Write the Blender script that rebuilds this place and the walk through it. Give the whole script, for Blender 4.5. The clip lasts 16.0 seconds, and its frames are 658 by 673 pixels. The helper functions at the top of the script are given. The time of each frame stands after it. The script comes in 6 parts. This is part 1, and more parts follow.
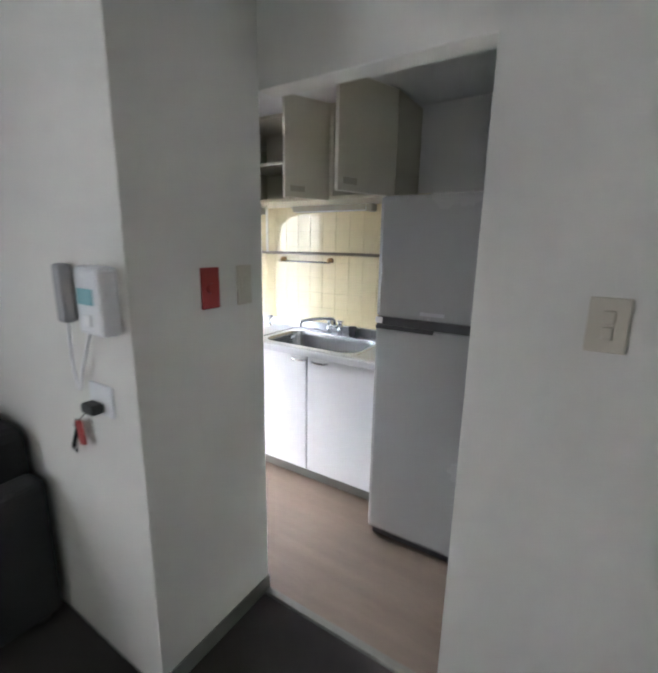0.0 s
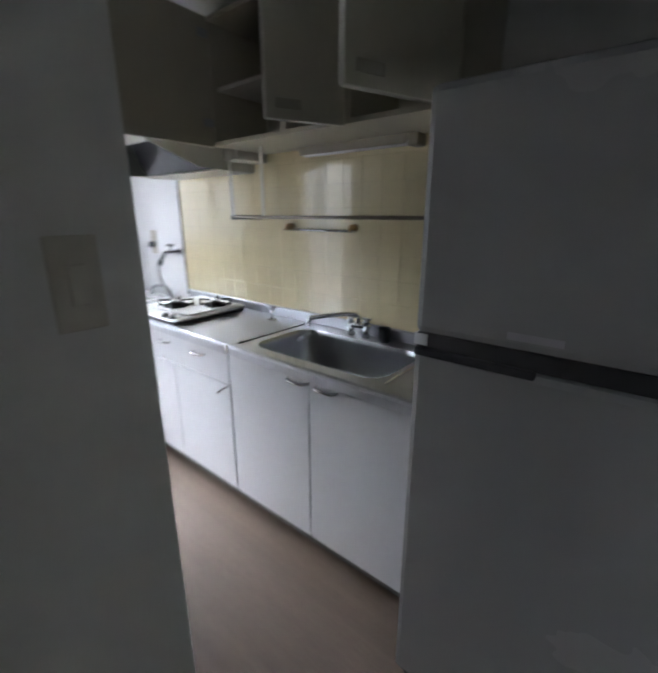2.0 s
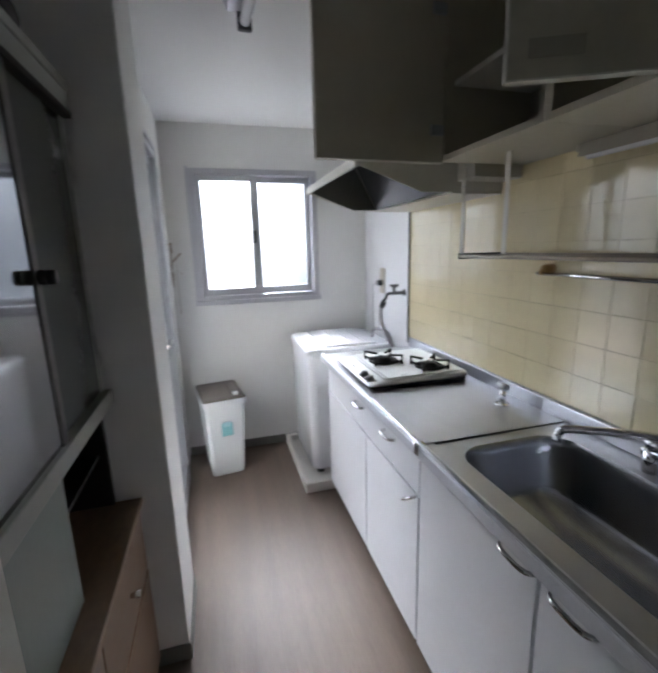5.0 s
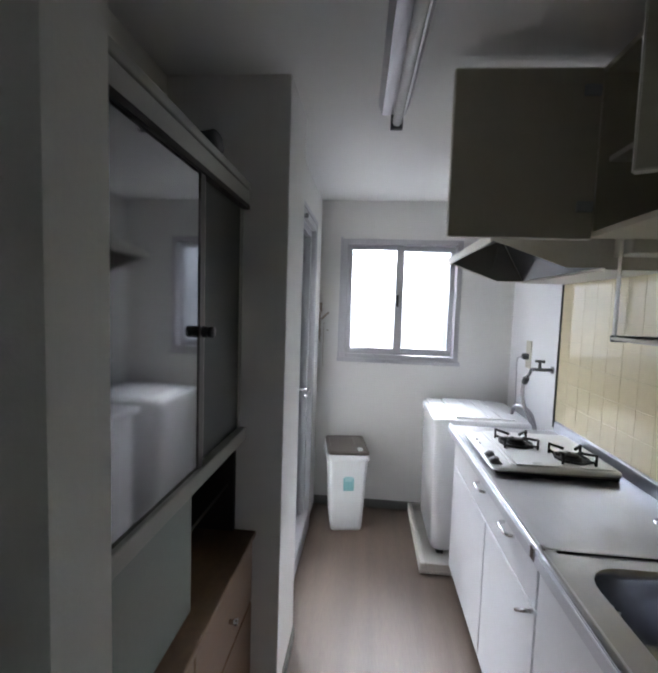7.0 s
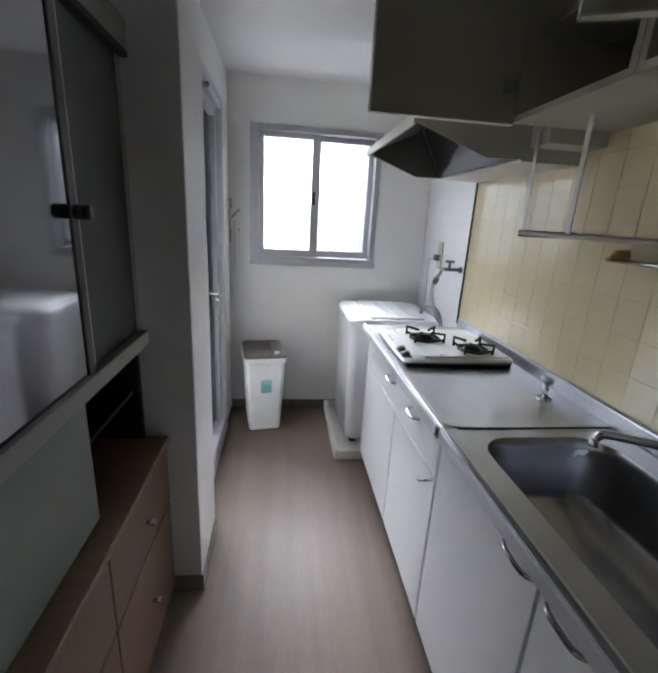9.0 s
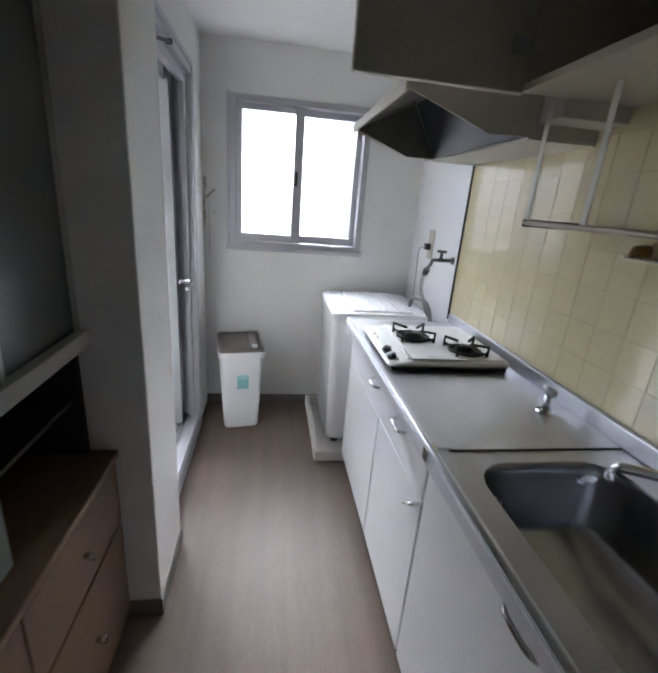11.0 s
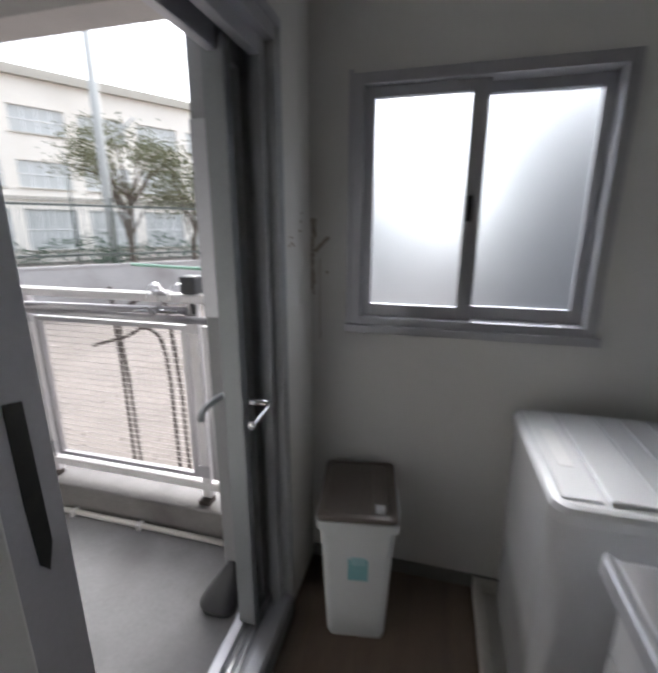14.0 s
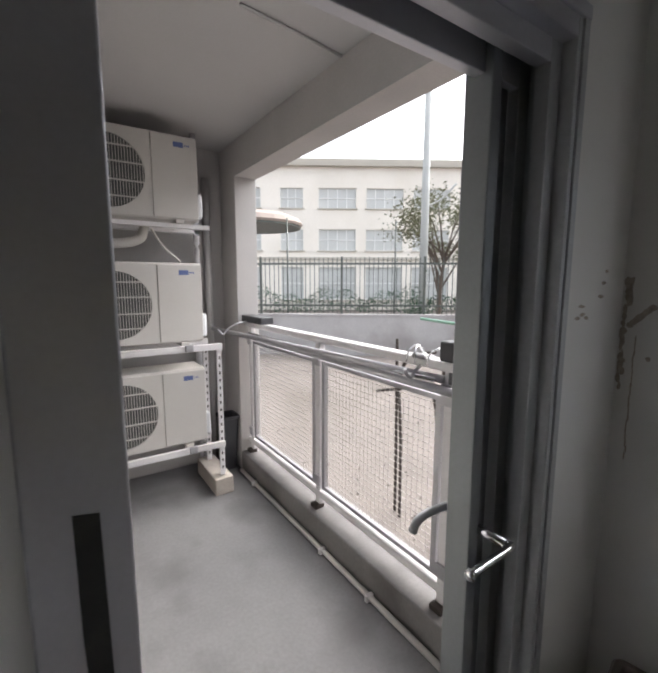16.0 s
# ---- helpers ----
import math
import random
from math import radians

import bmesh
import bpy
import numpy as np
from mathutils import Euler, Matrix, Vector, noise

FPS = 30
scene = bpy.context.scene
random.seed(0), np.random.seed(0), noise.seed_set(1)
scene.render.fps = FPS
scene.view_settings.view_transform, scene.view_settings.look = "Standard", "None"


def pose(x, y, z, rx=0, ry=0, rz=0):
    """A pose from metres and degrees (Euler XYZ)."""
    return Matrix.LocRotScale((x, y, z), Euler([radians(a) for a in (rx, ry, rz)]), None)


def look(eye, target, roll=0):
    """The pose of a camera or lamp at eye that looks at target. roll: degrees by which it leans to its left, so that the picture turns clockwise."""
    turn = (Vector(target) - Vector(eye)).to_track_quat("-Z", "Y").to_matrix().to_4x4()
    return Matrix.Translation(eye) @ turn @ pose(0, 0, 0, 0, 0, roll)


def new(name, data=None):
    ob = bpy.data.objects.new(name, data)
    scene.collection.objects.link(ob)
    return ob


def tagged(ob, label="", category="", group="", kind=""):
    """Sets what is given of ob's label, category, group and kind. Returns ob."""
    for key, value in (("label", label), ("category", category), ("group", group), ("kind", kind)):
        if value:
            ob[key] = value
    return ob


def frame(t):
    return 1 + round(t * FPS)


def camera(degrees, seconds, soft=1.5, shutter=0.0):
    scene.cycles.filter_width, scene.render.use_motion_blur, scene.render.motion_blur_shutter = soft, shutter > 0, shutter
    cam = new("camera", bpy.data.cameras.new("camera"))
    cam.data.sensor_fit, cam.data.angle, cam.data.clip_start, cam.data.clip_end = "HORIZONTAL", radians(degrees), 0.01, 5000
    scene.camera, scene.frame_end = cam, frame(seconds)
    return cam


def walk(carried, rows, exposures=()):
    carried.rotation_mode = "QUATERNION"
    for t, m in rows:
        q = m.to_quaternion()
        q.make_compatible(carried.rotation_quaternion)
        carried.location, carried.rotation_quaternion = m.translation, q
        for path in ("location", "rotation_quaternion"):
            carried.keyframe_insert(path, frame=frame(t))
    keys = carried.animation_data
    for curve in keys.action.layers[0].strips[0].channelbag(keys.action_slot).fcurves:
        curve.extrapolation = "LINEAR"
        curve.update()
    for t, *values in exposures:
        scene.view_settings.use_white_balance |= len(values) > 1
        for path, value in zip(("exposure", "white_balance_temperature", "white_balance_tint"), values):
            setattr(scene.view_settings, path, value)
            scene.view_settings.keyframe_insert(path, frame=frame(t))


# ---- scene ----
cam = camera(78.2, 16.0, soft=2.5, shutter=0.7)
PATH = [
    (0, (0.912, 0.045, 1.39), (-0.13, 1.694, 0.95), 1.0),
    (0.5, (0.84, 0.325, 1.372), (-0.31, 1.891, 0.897), 0.1),
    (1, (0.779, 0.563, 1.355), (-0.592, 1.921, 0.827), -1.3),
    (1.5, (0.714, 0.762, 1.354), (-0.73, 2.024, 0.788), 1.6),
    (2, (0.564, 0.818, 1.347), (-0.652, 2.298, 0.772), -0.0),
    (2.5, (0.456, 0.858, 1.342), (-0.559, 2.496, 0.806), -0.1),
    (3, (0.369, 0.992, 1.377), (-0.942, 2.443, 0.96), -2.1),
    (3.5, (0.302, 1.076, 1.397), (-1.298, 2.258, 1.197), -0.6),
    (4, (0.209, 1.123, 1.401), (-1.386, 2.306, 1.161), -0.6),
    (4.5, (0.173, 1.202, 1.373), (-1.585, 2.071, 0.984), -1.5),
    (7, (0.235, 1.348, 1.405), (-1.751, 1.157, 1.259), 1.9),
    (7.5, (0.253, 1.337, 1.416), (-1.741, 1.194, 1.382), 2.1),
    (8, (0.252, 1.351, 1.421), (-1.746, 1.428, 1.399), 1.2),
    (8.5, (0.203, 1.349, 1.352), (-1.725, 1.525, 0.853), 2.0),
    (11, (-0.008, 1.408, 1.351), (-1.883, 1.702, 0.72), 4.6),
    (11.5, (-0.274, 1.424, 1.37), (-2.173, 1.696, 0.803), 5.2),
    (12, (-0.493, 1.477, 1.374), (-2.416, 1.619, 0.845), 1.9),
    (12.5, (-0.719, 1.554, 1.396), (-2.639, 1.361, 0.868), 1.5),
    (13, (-0.898, 1.532, 1.387), (-2.814, 1.209, 0.912), 1.5),
    (13.5, (-1.051, 1.464, 1.398), (-2.951, 1.175, 0.846), 1.1),
    (14, (-1.13, 1.451, 1.395), (-2.999, 0.959, 0.883), 0.1),
    (14.5, (-1.279, 1.437, 1.406), (-2.964, 0.45, 0.975), 0.4),
    (15, (-1.372, 1.438, 1.422), (-2.807, 0.084, 1.092), -0.5),
    (15.5, (-1.397, 1.425, 1.424), (-2.574, -0.17, 1.16), -0.5),
    (16, (-1.428, 1.419, 1.42), (-2.539, -0.223, 1.155), 0.1),
]
# stops, kelvin and tint as the camera adapts from the dim entry to the bright balcony
EXPOSURES = [(0.0, 5.45, 6000, 10), (1.0, 4.65, 6000, 10), (1.5, 3.85, 5900, 10), (2.0, 3.7, 5850, 10), (3.0, 3.65, 5850, 10), (3.5, 3.45, 5850, 10), (4.5, 3.4, 5900, 10), (7.0, 3.35, 5950, 10), (8.5, 3.15, 5950, 10), (11.0, 3.15, 5950, 10),
             (12.0, 2.95, 5750, 10), (12.5, 2.3, 5750, 10), (13.5, 1.75, 6100, 10), (14.5, 1.4, 6400, 10), (16.0, 1.35, 6500, 10)]
walk(cam, [(t, look(eye, target, roll)) for t, eye, target, roll in PATH], EXPOSURES)

# ---- world and light: a white overcast day ----
world = bpy.data.worlds.new("sky")
scene.world = world
world.use_nodes = True
wn = world.node_tree
sky = wn.nodes.new("ShaderNodeTexSky")
sky.sky_type, sky.sun_disc = "NISHITA", False
sky.sun_elevation, sky.sun_rotation = radians(45), radians(268)
sky.air_density, sky.dust_density, sky.ozone_density = 1.0, 4.0, 1.0
haze = wn.nodes.new("ShaderNodeHueSaturation")
haze.inputs["Saturation"].default_value, haze.inputs["Value"].default_value = 0.35, 1.4
wn.links.new(sky.outputs[0], haze.inputs["Color"])
wn.links.new(haze.outputs[0], wn.nodes["Background"].inputs[0])
wn.nodes["Background"].inputs[1].default_value = 0.15
sun_data = bpy.data.lights.new("sun", "SUN")
sun_data.energy, sun_data.angle, sun_data.color = 1.5, radians(130), (1.0, 0.985, 0.965)
sun = new("sun", sun_data)
sun.matrix_world = look((0, 0, 0), (0.70, 0.02, -0.71))


def opening_light(name, centre, toward, width, height, watts, colour):
    data = bpy.data.lights.new(name, "AREA")
    data.shape, data.size, data.size_y, data.energy, data.color = "RECTANGLE", width, height, watts, colour
    ob = new(name, data)
    ob.matrix_world = look(centre, toward)
    return ob


# Added fill lamp in the unseen west opening, brightening the entry room
opening_light("room_fill_light", (-1.19, -0.975, 1.0), (1.0, -0.75, 0.95), 0.73, 1.38, 0.28, (0.95, 0.97, 1.0))


# ---- materials ----
def mat(name, colour, rough=0.6, metal=0.0, vary=0.06, scale=6.0, fine=90.0, bump=0.05, stain=None, stain_amount=0.0, coat=0.0, stretch=(1, 1, 1), spec=0.5):
    """A surface with variation at two scales, fine relief and, where asked, blotchy stains."""
    m = bpy.data.materials.new(name)
    m.use_nodes = True
    n, l = m.node_tree.nodes, m.node_tree.links
    b = n["Principled BSDF"]
    b.inputs["Metallic"].default_value = metal
    b.inputs["Coat Weight"].default_value = coat
    b.inputs["Specular IOR Level"].default_value = spec
    tc = n.new("ShaderNodeTexCoord")
    mp = n.new("ShaderNodeMapping")
    mp.inputs["Scale"].default_value = stretch
    l.new(tc.outputs["Object"], mp.inputs[0])
    big = n.new("ShaderNodeTexNoise")
    big.inputs["Scale"].default_value, big.inputs["Detail"].default_value = scale, 5
    small = n.new("ShaderNodeTexNoise")
    small.inputs["Scale"].default_value, small.inputs["Detail"].default_value = fine, 3
    l.new(mp.outputs[0], big.inputs["Vector"])
    l.new(mp.outputs[0], small.inputs["Vector"])
    mix = n.new("ShaderNodeMath")
    mix.operation = "ADD"
    l.new(big.outputs["Fac"], mix.inputs[0])
    l.new(small.outputs["Fac"], mix.inputs[1])
    ramp = n.new("ShaderNodeValToRGB")
    e = ramp.color_ramp.elements
    e[0].position, e[1].position = 0.25, 0.75
    half = n.new("ShaderNodeMath")
    half.operation = "MULTIPLY"
    half.inputs[1].default_value = 0.5
    l.new(mix.outputs[0], half.inputs[0])
    l.new(half.outputs[0], ramp.inputs[0])
    e[0].color = [max(0.0, c * (1 - vary)) for c in colour] + [1]
    e[1].color = [min(1.0, c * (1 + vary)) for c in colour] + [1]
    out = ramp.outputs[0]
    if stain:
        blot = n.new("ShaderNodeTexNoise")
        blot.inputs["Scale"].default_value, blot.inputs["Detail"].default_value = scale * 0.4, 8
        l.new(mp.outputs[0], blot.inputs["Vector"])
        sr = n.new("ShaderNodeMapRange")
        sr.inputs[1].default_value, sr.inputs[2].default_value, sr.inputs[4].default_value = 0.5, 0.72, stain_amount
        l.new(blot.outputs["Fac"], sr.inputs[0])
        mx = n.new("ShaderNodeMixRGB")
        mx.inputs[2].default_value = (*stain, 1)
        l.new(sr.outputs[0], mx.inputs[0])
        l.new(out, mx.inputs[1])
        out = mx.outputs[0]
    l.new(out, b.inputs["Base Color"])
    rr = n.new("ShaderNodeMapRange")
    rr.inputs[3].default_value, rr.inputs[4].default_value = max(0.02, rough - 0.08), min(1.0, rough + 0.08)
    l.new(big.outputs["Fac"], rr.inputs[0])
    l.new(rr.outputs[0], b.inputs["Roughness"])
    if bump:
        bp = n.new("ShaderNodeBump")
        bp.inputs["Strength"].default_value, bp.inputs["Distance"].default_value = bump, 0.01
        l.new(half.outputs[0], bp.inputs["Height"])
        l.new(bp.outputs[0], b.inputs["Normal"])
    return m


def glass(name, rough=0.0, colour=(1, 1, 1), ior=1.45):
    m = bpy.data.materials.new(name)
    m.use_nodes = True
    b = m.node_tree.nodes["Principled BSDF"]
    b.inputs["Base Color"].default_value = (*colour, 1)
    b.inputs["Roughness"].default_value = rough
    b.inputs["Transmission Weight"].default_value = 1.0
    b.inputs["IOR"].default_value = ior
    return m


M_WALL = mat("wall_paint", (0.70, 0.69, 0.65), 0.75, vary=0.03, scale=2.5, fine=220, bump=0.12, stain=(0.55, 0.53, 0.47), stain_amount=0.22, spec=0.25)
M_CEIL = mat("ceiling_paint", (0.74, 0.74, 0.73), 0.85, vary=0.02, scale=2, fine=160, bump=0.1, spec=0.2)
M_KWALL = mat("kitchen_wall_paint", (0.72, 0.715, 0.70), 0.7, vary=0.03, scale=2, fine=200, bump=0.1, stain=(0.52, 0.47, 0.38), stain_amount=0.25, spec=0.25)
M_VINYL = mat("vinyl_floor", (0.163, 0.122, 0.094), 0.44, vary=0.26, scale=3.0, fine=45, bump=0.03, stain=(0.135, 0.10, 0.075), stain_amount=0.5, stretch=(0.35, 6, 1))
M_CARPET = mat("dark_carpet", (0.030, 0.025, 0.022), 0.95, vary=0.3, scale=8, fine=300, bump=0.5)
M_SKIRT = mat("grey_vinyl_skirting", (0.16, 0.16, 0.145), 0.5, vary=0.08)
M_LAM = mat("white_laminate", (0.76, 0.77, 0.80), 0.32, vary=0.02, scale=3, fine=40, bump=0.01, stain=(0.68, 0.68, 0.68), stain_amount=0.3)
M_STEEL = mat("stainless_steel", (0.45, 0.455, 0.48), 0.36, metal=1.0, vary=0.10, scale=5, fine=140, bump=0.02, stretch=(1, 3, 1), stain=(0.62, 0.62, 0.63), stain_amount=0.5)
M_SINK = mat("sink_steel", (0.40, 0.41, 0.44), 0.24, metal=1.0, vary=0.10, scale=9, fine=160, bump=0.02)
M_CHROME = mat("chrome", (0.75, 0.75, 0.76), 0.12, metal=1.0, vary=0.03, bump=0)
M_ALU = mat("aluminium_frame", (0.50, 0.50, 0.53), 0.42, metal=0.75, vary=0.06, scale=4, fine=120, bump=0.02)
M_ALU_DARK = mat("weathered_aluminium", (0.43, 0.44, 0.45), 0.5, metal=0.4, vary=0.12, scale=6, fine=100, bump=0.03)
M_DOORLEAF = mat("grey_leaf_aluminium", (0.21, 0.22, 0.23), 0.42, metal=0.45, vary=0.08, scale=6, fine=100, bump=0.02)
M_UPPER = mat("cream_cabinet_paint", (0.50, 0.47, 0.37), 0.42, vary=0.05, scale=3, fine=70, bump=0.02, stain=(0.40, 0.36, 0.26), stain_amount=0.35)
M_UPPER_EDGE = mat("pale_door_edging", (0.70, 0.68, 0.60), 0.5)
M_SHELF = mat("brown_coated_wire", (0.30, 0.25, 0.19), 0.4, metal=0.4)
M_UPPER_IN = mat("cabinet_interior", (0.36, 0.33, 0.26), 0.6)
M_TILE = mat("cream_glazed_tile", (0.73, 0.64, 0.40), 0.09, vary=0.05, scale=2.5, fine=25, bump=0.012, coat=0.4)
M_GROUT = mat("grout", (0.66, 0.575, 0.365), 0.85, vary=0.2, scale=4, stain=(0.26, 0.20, 0.12), stain_amount=0.7)
M_PANEL = mat("white_wall_sheet", (0.82, 0.82, 0.83), 0.4, vary=0.02, bump=0.01)
M_DARKTRIM = mat("dark_metal_trim", (0.06, 0.055, 0.05), 0.45, metal=0.5)
M_FRIDGE = mat("grey_fridge_enamel", (0.39, 0.39, 0.395), 0.26, vary=0.015, scale=1.2, fine=400, bump=0.0)
M_FRIDGE_DARK = mat("dark_fridge_plastic", (0.05, 0.05, 0.055), 0.45)
M_WHITE_PLASTIC = mat("white_plastic", (0.74, 0.75, 0.77), 0.38, vary=0.02, bump=0.01)
M_WASHER = mat("washer_white", (0.78, 0.79, 0.82), 0.22, vary=0.02, scale=3, bump=0.008, coat=0.3)
M_TRAY = mat("washer_tray_plastic", (0.62, 0.60, 0.56), 0.55, vary=0.08, stain=(0.4, 0.37, 0.32), stain_amount=0.4)
M_CREAM_PLATE = mat("cream_switch_plate", (0.55, 0.515, 0.43), 0.5, vary=0.03)
M_RED = mat("red_plastic_plate", (0.30, 0.028, 0.022), 0.5, vary=0.08)
M_BLACK = mat("black_cast_iron", (0.012, 0.012, 0.012), 0.5, vary=0.2, bump=0.1)
M_RUBBER = mat("black_rubber", (0.02, 0.02, 0.02), 0.7, vary=0.2)
M_HOB = mat("hob_enamel", (0.70, 0.71, 0.71), 0.3, vary=0.03, stain=(0.5, 0.46, 0.40), stain_amount=0.3)
M_KNOB = mat("grey_knob_plastic", (0.15, 0.15, 0.155), 0.4)
M_HOOD = mat("cream_hood_enamel", (0.62, 0.60, 0.53), 0.42, vary=0.06, scale=5, stain=(0.42, 0.38, 0.28), stain_amount=0.4)
# Satin steel paled: light reflected by the nosing is put into its colour
M_EDGE = mat("sheen_paled_satin_nosing", (0.62, 0.63, 0.67), 0.42, metal=0.35, vary=0.06, scale=8, fine=120, bump=0.02)
# Near-black stands for the shade inside the hood
M_HOOD_IN = mat("shaded_hood_inside", (0.018, 0.019, 0.022), 0.3, vary=0.3)
M_BROWN_LID = mat("brown_plastic_lid", (0.125, 0.105, 0.092), 0.34, vary=0.10, scale=9)
M_BIN = mat("white_bin_plastic", (0.66, 0.68, 0.69), 0.45, vary=0.03)
M_TEAL = mat("teal_sticker", (0.22, 0.46, 0.50), 0.5)
M_PALE_TEAL = mat("pale_teal_print", (0.34, 0.55, 0.58), 0.45, vary=0.08)
M_GREEN_STICK = mat("faded_green_plastic", (0.16, 0.30, 0.22), 0.5, vary=0.1)
M_HOB_SIDE = mat("dull_hob_skirt", (0.20, 0.20, 0.19), 0.45, metal=0.5, vary=0.12, stain=(0.10, 0.09, 0.075), stain_amount=0.7)
M_CANOPY = mat("faded_canopy_roof", (0.31, 0.255, 0.225), 0.8, vary=0.12, scale=1.5)
M_LEAF_STRIP = mat("brushed_leaf_plate", (0.40, 0.40, 0.43), 0.38, metal=0.6, vary=0.06)
M_WOOD = mat("brown_wood", (0.17, 0.105, 0.062), 0.45, vary=0.3, scale=4, fine=60, bump=0.04, stretch=(0.6, 1, 9))
# Near-black: the hutch recess's shade as colour; also the track and chair legs
M_DARKWOOD_SHADE = mat("dark_wood_recess_shade", (0.020, 0.016, 0.014), 0.7, vary=0.2)
M_HUTCH = mat("hutch_white_paint", (0.31, 0.31, 0.28), 0.5, vary=0.05)
M_GREENPANEL = mat("pale_green_laminate", (0.20, 0.235, 0.21), 0.35, vary=0.04)
M_CONCRETE = mat("balcony_concrete", (0.185, 0.182, 0.187), 0.72, vary=0.16, scale=6.5, fine=60, bump=0.14, stain=(0.115, 0.112, 0.114), stain_amount=0.95)
M_KERB = mat("damp_kerb_concrete", (0.185, 0.175, 0.172), 0.8, vary=0.2, scale=6, fine=60, bump=0.2, stain=(0.10, 0.092, 0.09), stain_amount=0.95)
M_RENDER = mat("grey_render_wall", (0.46, 0.44, 0.43), 0.85, vary=0.08, scale=3, fine=90, bump=0.2, stain=(0.30, 0.29, 0.28), stain_amount=0.45)
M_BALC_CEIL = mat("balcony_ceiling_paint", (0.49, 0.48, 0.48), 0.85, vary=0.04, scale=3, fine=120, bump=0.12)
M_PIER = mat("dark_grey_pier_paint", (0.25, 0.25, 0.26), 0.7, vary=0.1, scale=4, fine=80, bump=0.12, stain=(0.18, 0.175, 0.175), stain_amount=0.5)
M_RAIL = mat("painted_rail", (0.72, 0.70, 0.71), 0.4, vary=0.06, scale=12, bump=0.03, stain=(0.45, 0.40, 0.38), stain_amount=0.4)
M_RAIL_GREY = mat("grey_rail_tube", (0.45, 0.44, 0.46), 0.35, metal=0.6, vary=0.06)
M_MESH = mat("pale_coated_wire", (0.44, 0.41, 0.38), 0.5)
M_RUST = mat("rusty_bar", (0.045, 0.035, 0.03), 0.7, metal=0.3, vary=0.3)
M_AC = mat("ac_beige_enamel", (0.58, 0.555, 0.53), 0.45, vary=0.03, scale=4, stain=(0.5, 0.47, 0.43), stain_amount=0.3)
M_AC_DARK = mat("ac_dark_fan_recess", (0.075, 0.075, 0.075), 0.6)
M_AC_MARK = mat("blue_grey_mark", (0.12, 0.16, 0.36), 0.5)
M_BLOCK = mat("concrete_block", (0.42, 0.38, 0.34), 0.9, vary=0.15, fine=60, bump=0.3)
M_SOIL = mat("bare_soil", (0.182, 0.157, 0.142), 0.95, vary=0.3, scale=1.4, fine=14, bump=0.4, stain=(0.125, 0.106, 0.09), stain_amount=0.85)
M_LOWWALL = mat("stained_low_wall", (0.40, 0.385, 0.38), 0.9, vary=0.14, scale=1.8, fine=30, bump=0.15, stain=(0.24, 0.22, 0.21), stain_amount=0.9)
# Fence, school glass, bark and leaf colours below are lifted to carry haze
M_FENCE = mat("dark_fence_iron", (0.10, 0.11, 0.10), 0.5, metal=0.4)
M_SCHOOL = mat("cream_school_wall", (0.80, 0.755, 0.69), 0.9, vary=0.06, scale=0.5, fine=10, bump=0.05, stain=(0.55, 0.50, 0.42), stain_amount=0.3)
M_SCHOOL_TRIM = mat("weathered_parapet", (0.45, 0.42, 0.37), 0.9, vary=0.12, scale=0.8)
M_SCHOOL_FRAME = mat("white_window_frame", (0.75, 0.75, 0.74), 0.5)
M_SCHOOL_GLASS = mat("haze_paled_window_glass", (0.52, 0.53, 0.52), 0.08, vary=0.2, scale=0.6, bump=0)
M_POLE = mat("grey_pole", (0.42, 0.43, 0.42), 0.7, vary=0.08)
M_BARK = mat("bark", (0.12, 0.095, 0.075), 0.9, vary=0.3, scale=6, bump=0.5)
M_LEAF = mat("leaves", (0.21, 0.22, 0.14), 0.6, vary=0.4, scale=1.2, fine=8, bump=0)
# Dark colour of the block added behind the frosted window
M_DIM_BLOCK = mat("dark_backdrop_block", (0.10, 0.105, 0.115), 0.8, vary=0.2, scale=2)
M_HEDGE = mat("hedge_leaves", (0.09, 0.15, 0.10), 0.6, vary=0.4, scale=2, fine=10, bump=0)
M_ARMCHAIR = mat("dark_upholstery", (0.012, 0.0115, 0.011), 0.9, vary=0.2, bump=0.2)
M_GLASS = glass("clear_glass", 0.0, (0.95, 0.98, 0.97))
M_FROST = glass("frosted_glass", 0.42, (0.55, 0.585, 0.63))
M_TINT = mat("hutch_glass", (0.03, 0.035, 0.04), 0.04, vary=0.05, bump=0, spec=0.7)
M_TINT.node_tree.nodes["Principled BSDF"].inputs["IOR"].default_value = 2.1
M_FROST_GREY = mat("hutch_frosted_glass", (0.10, 0.108, 0.104), 0.22, vary=0.08, scale=3, bump=0, spec=0.7)
M_TUBE = mat("white_tube_glass", (0.80, 0.80, 0.80), 0.2, bump=0)
M_TAP = mat("dull_dark_chrome", (0.20, 0.20, 0.20), 0.28, metal=0.9, vary=0.2)
# Grey for the less shaded part of the hood's inside; also the lamp stem
M_HOOD_GREY = mat("half_shade_hood_grey", (0.12, 0.12, 0.11), 0.45, metal=0.3, vary=0.15)
M_DIRT = mat("brown_wall_stain", (0.38, 0.33, 0.28), 0.9, vary=0.4, scale=60)
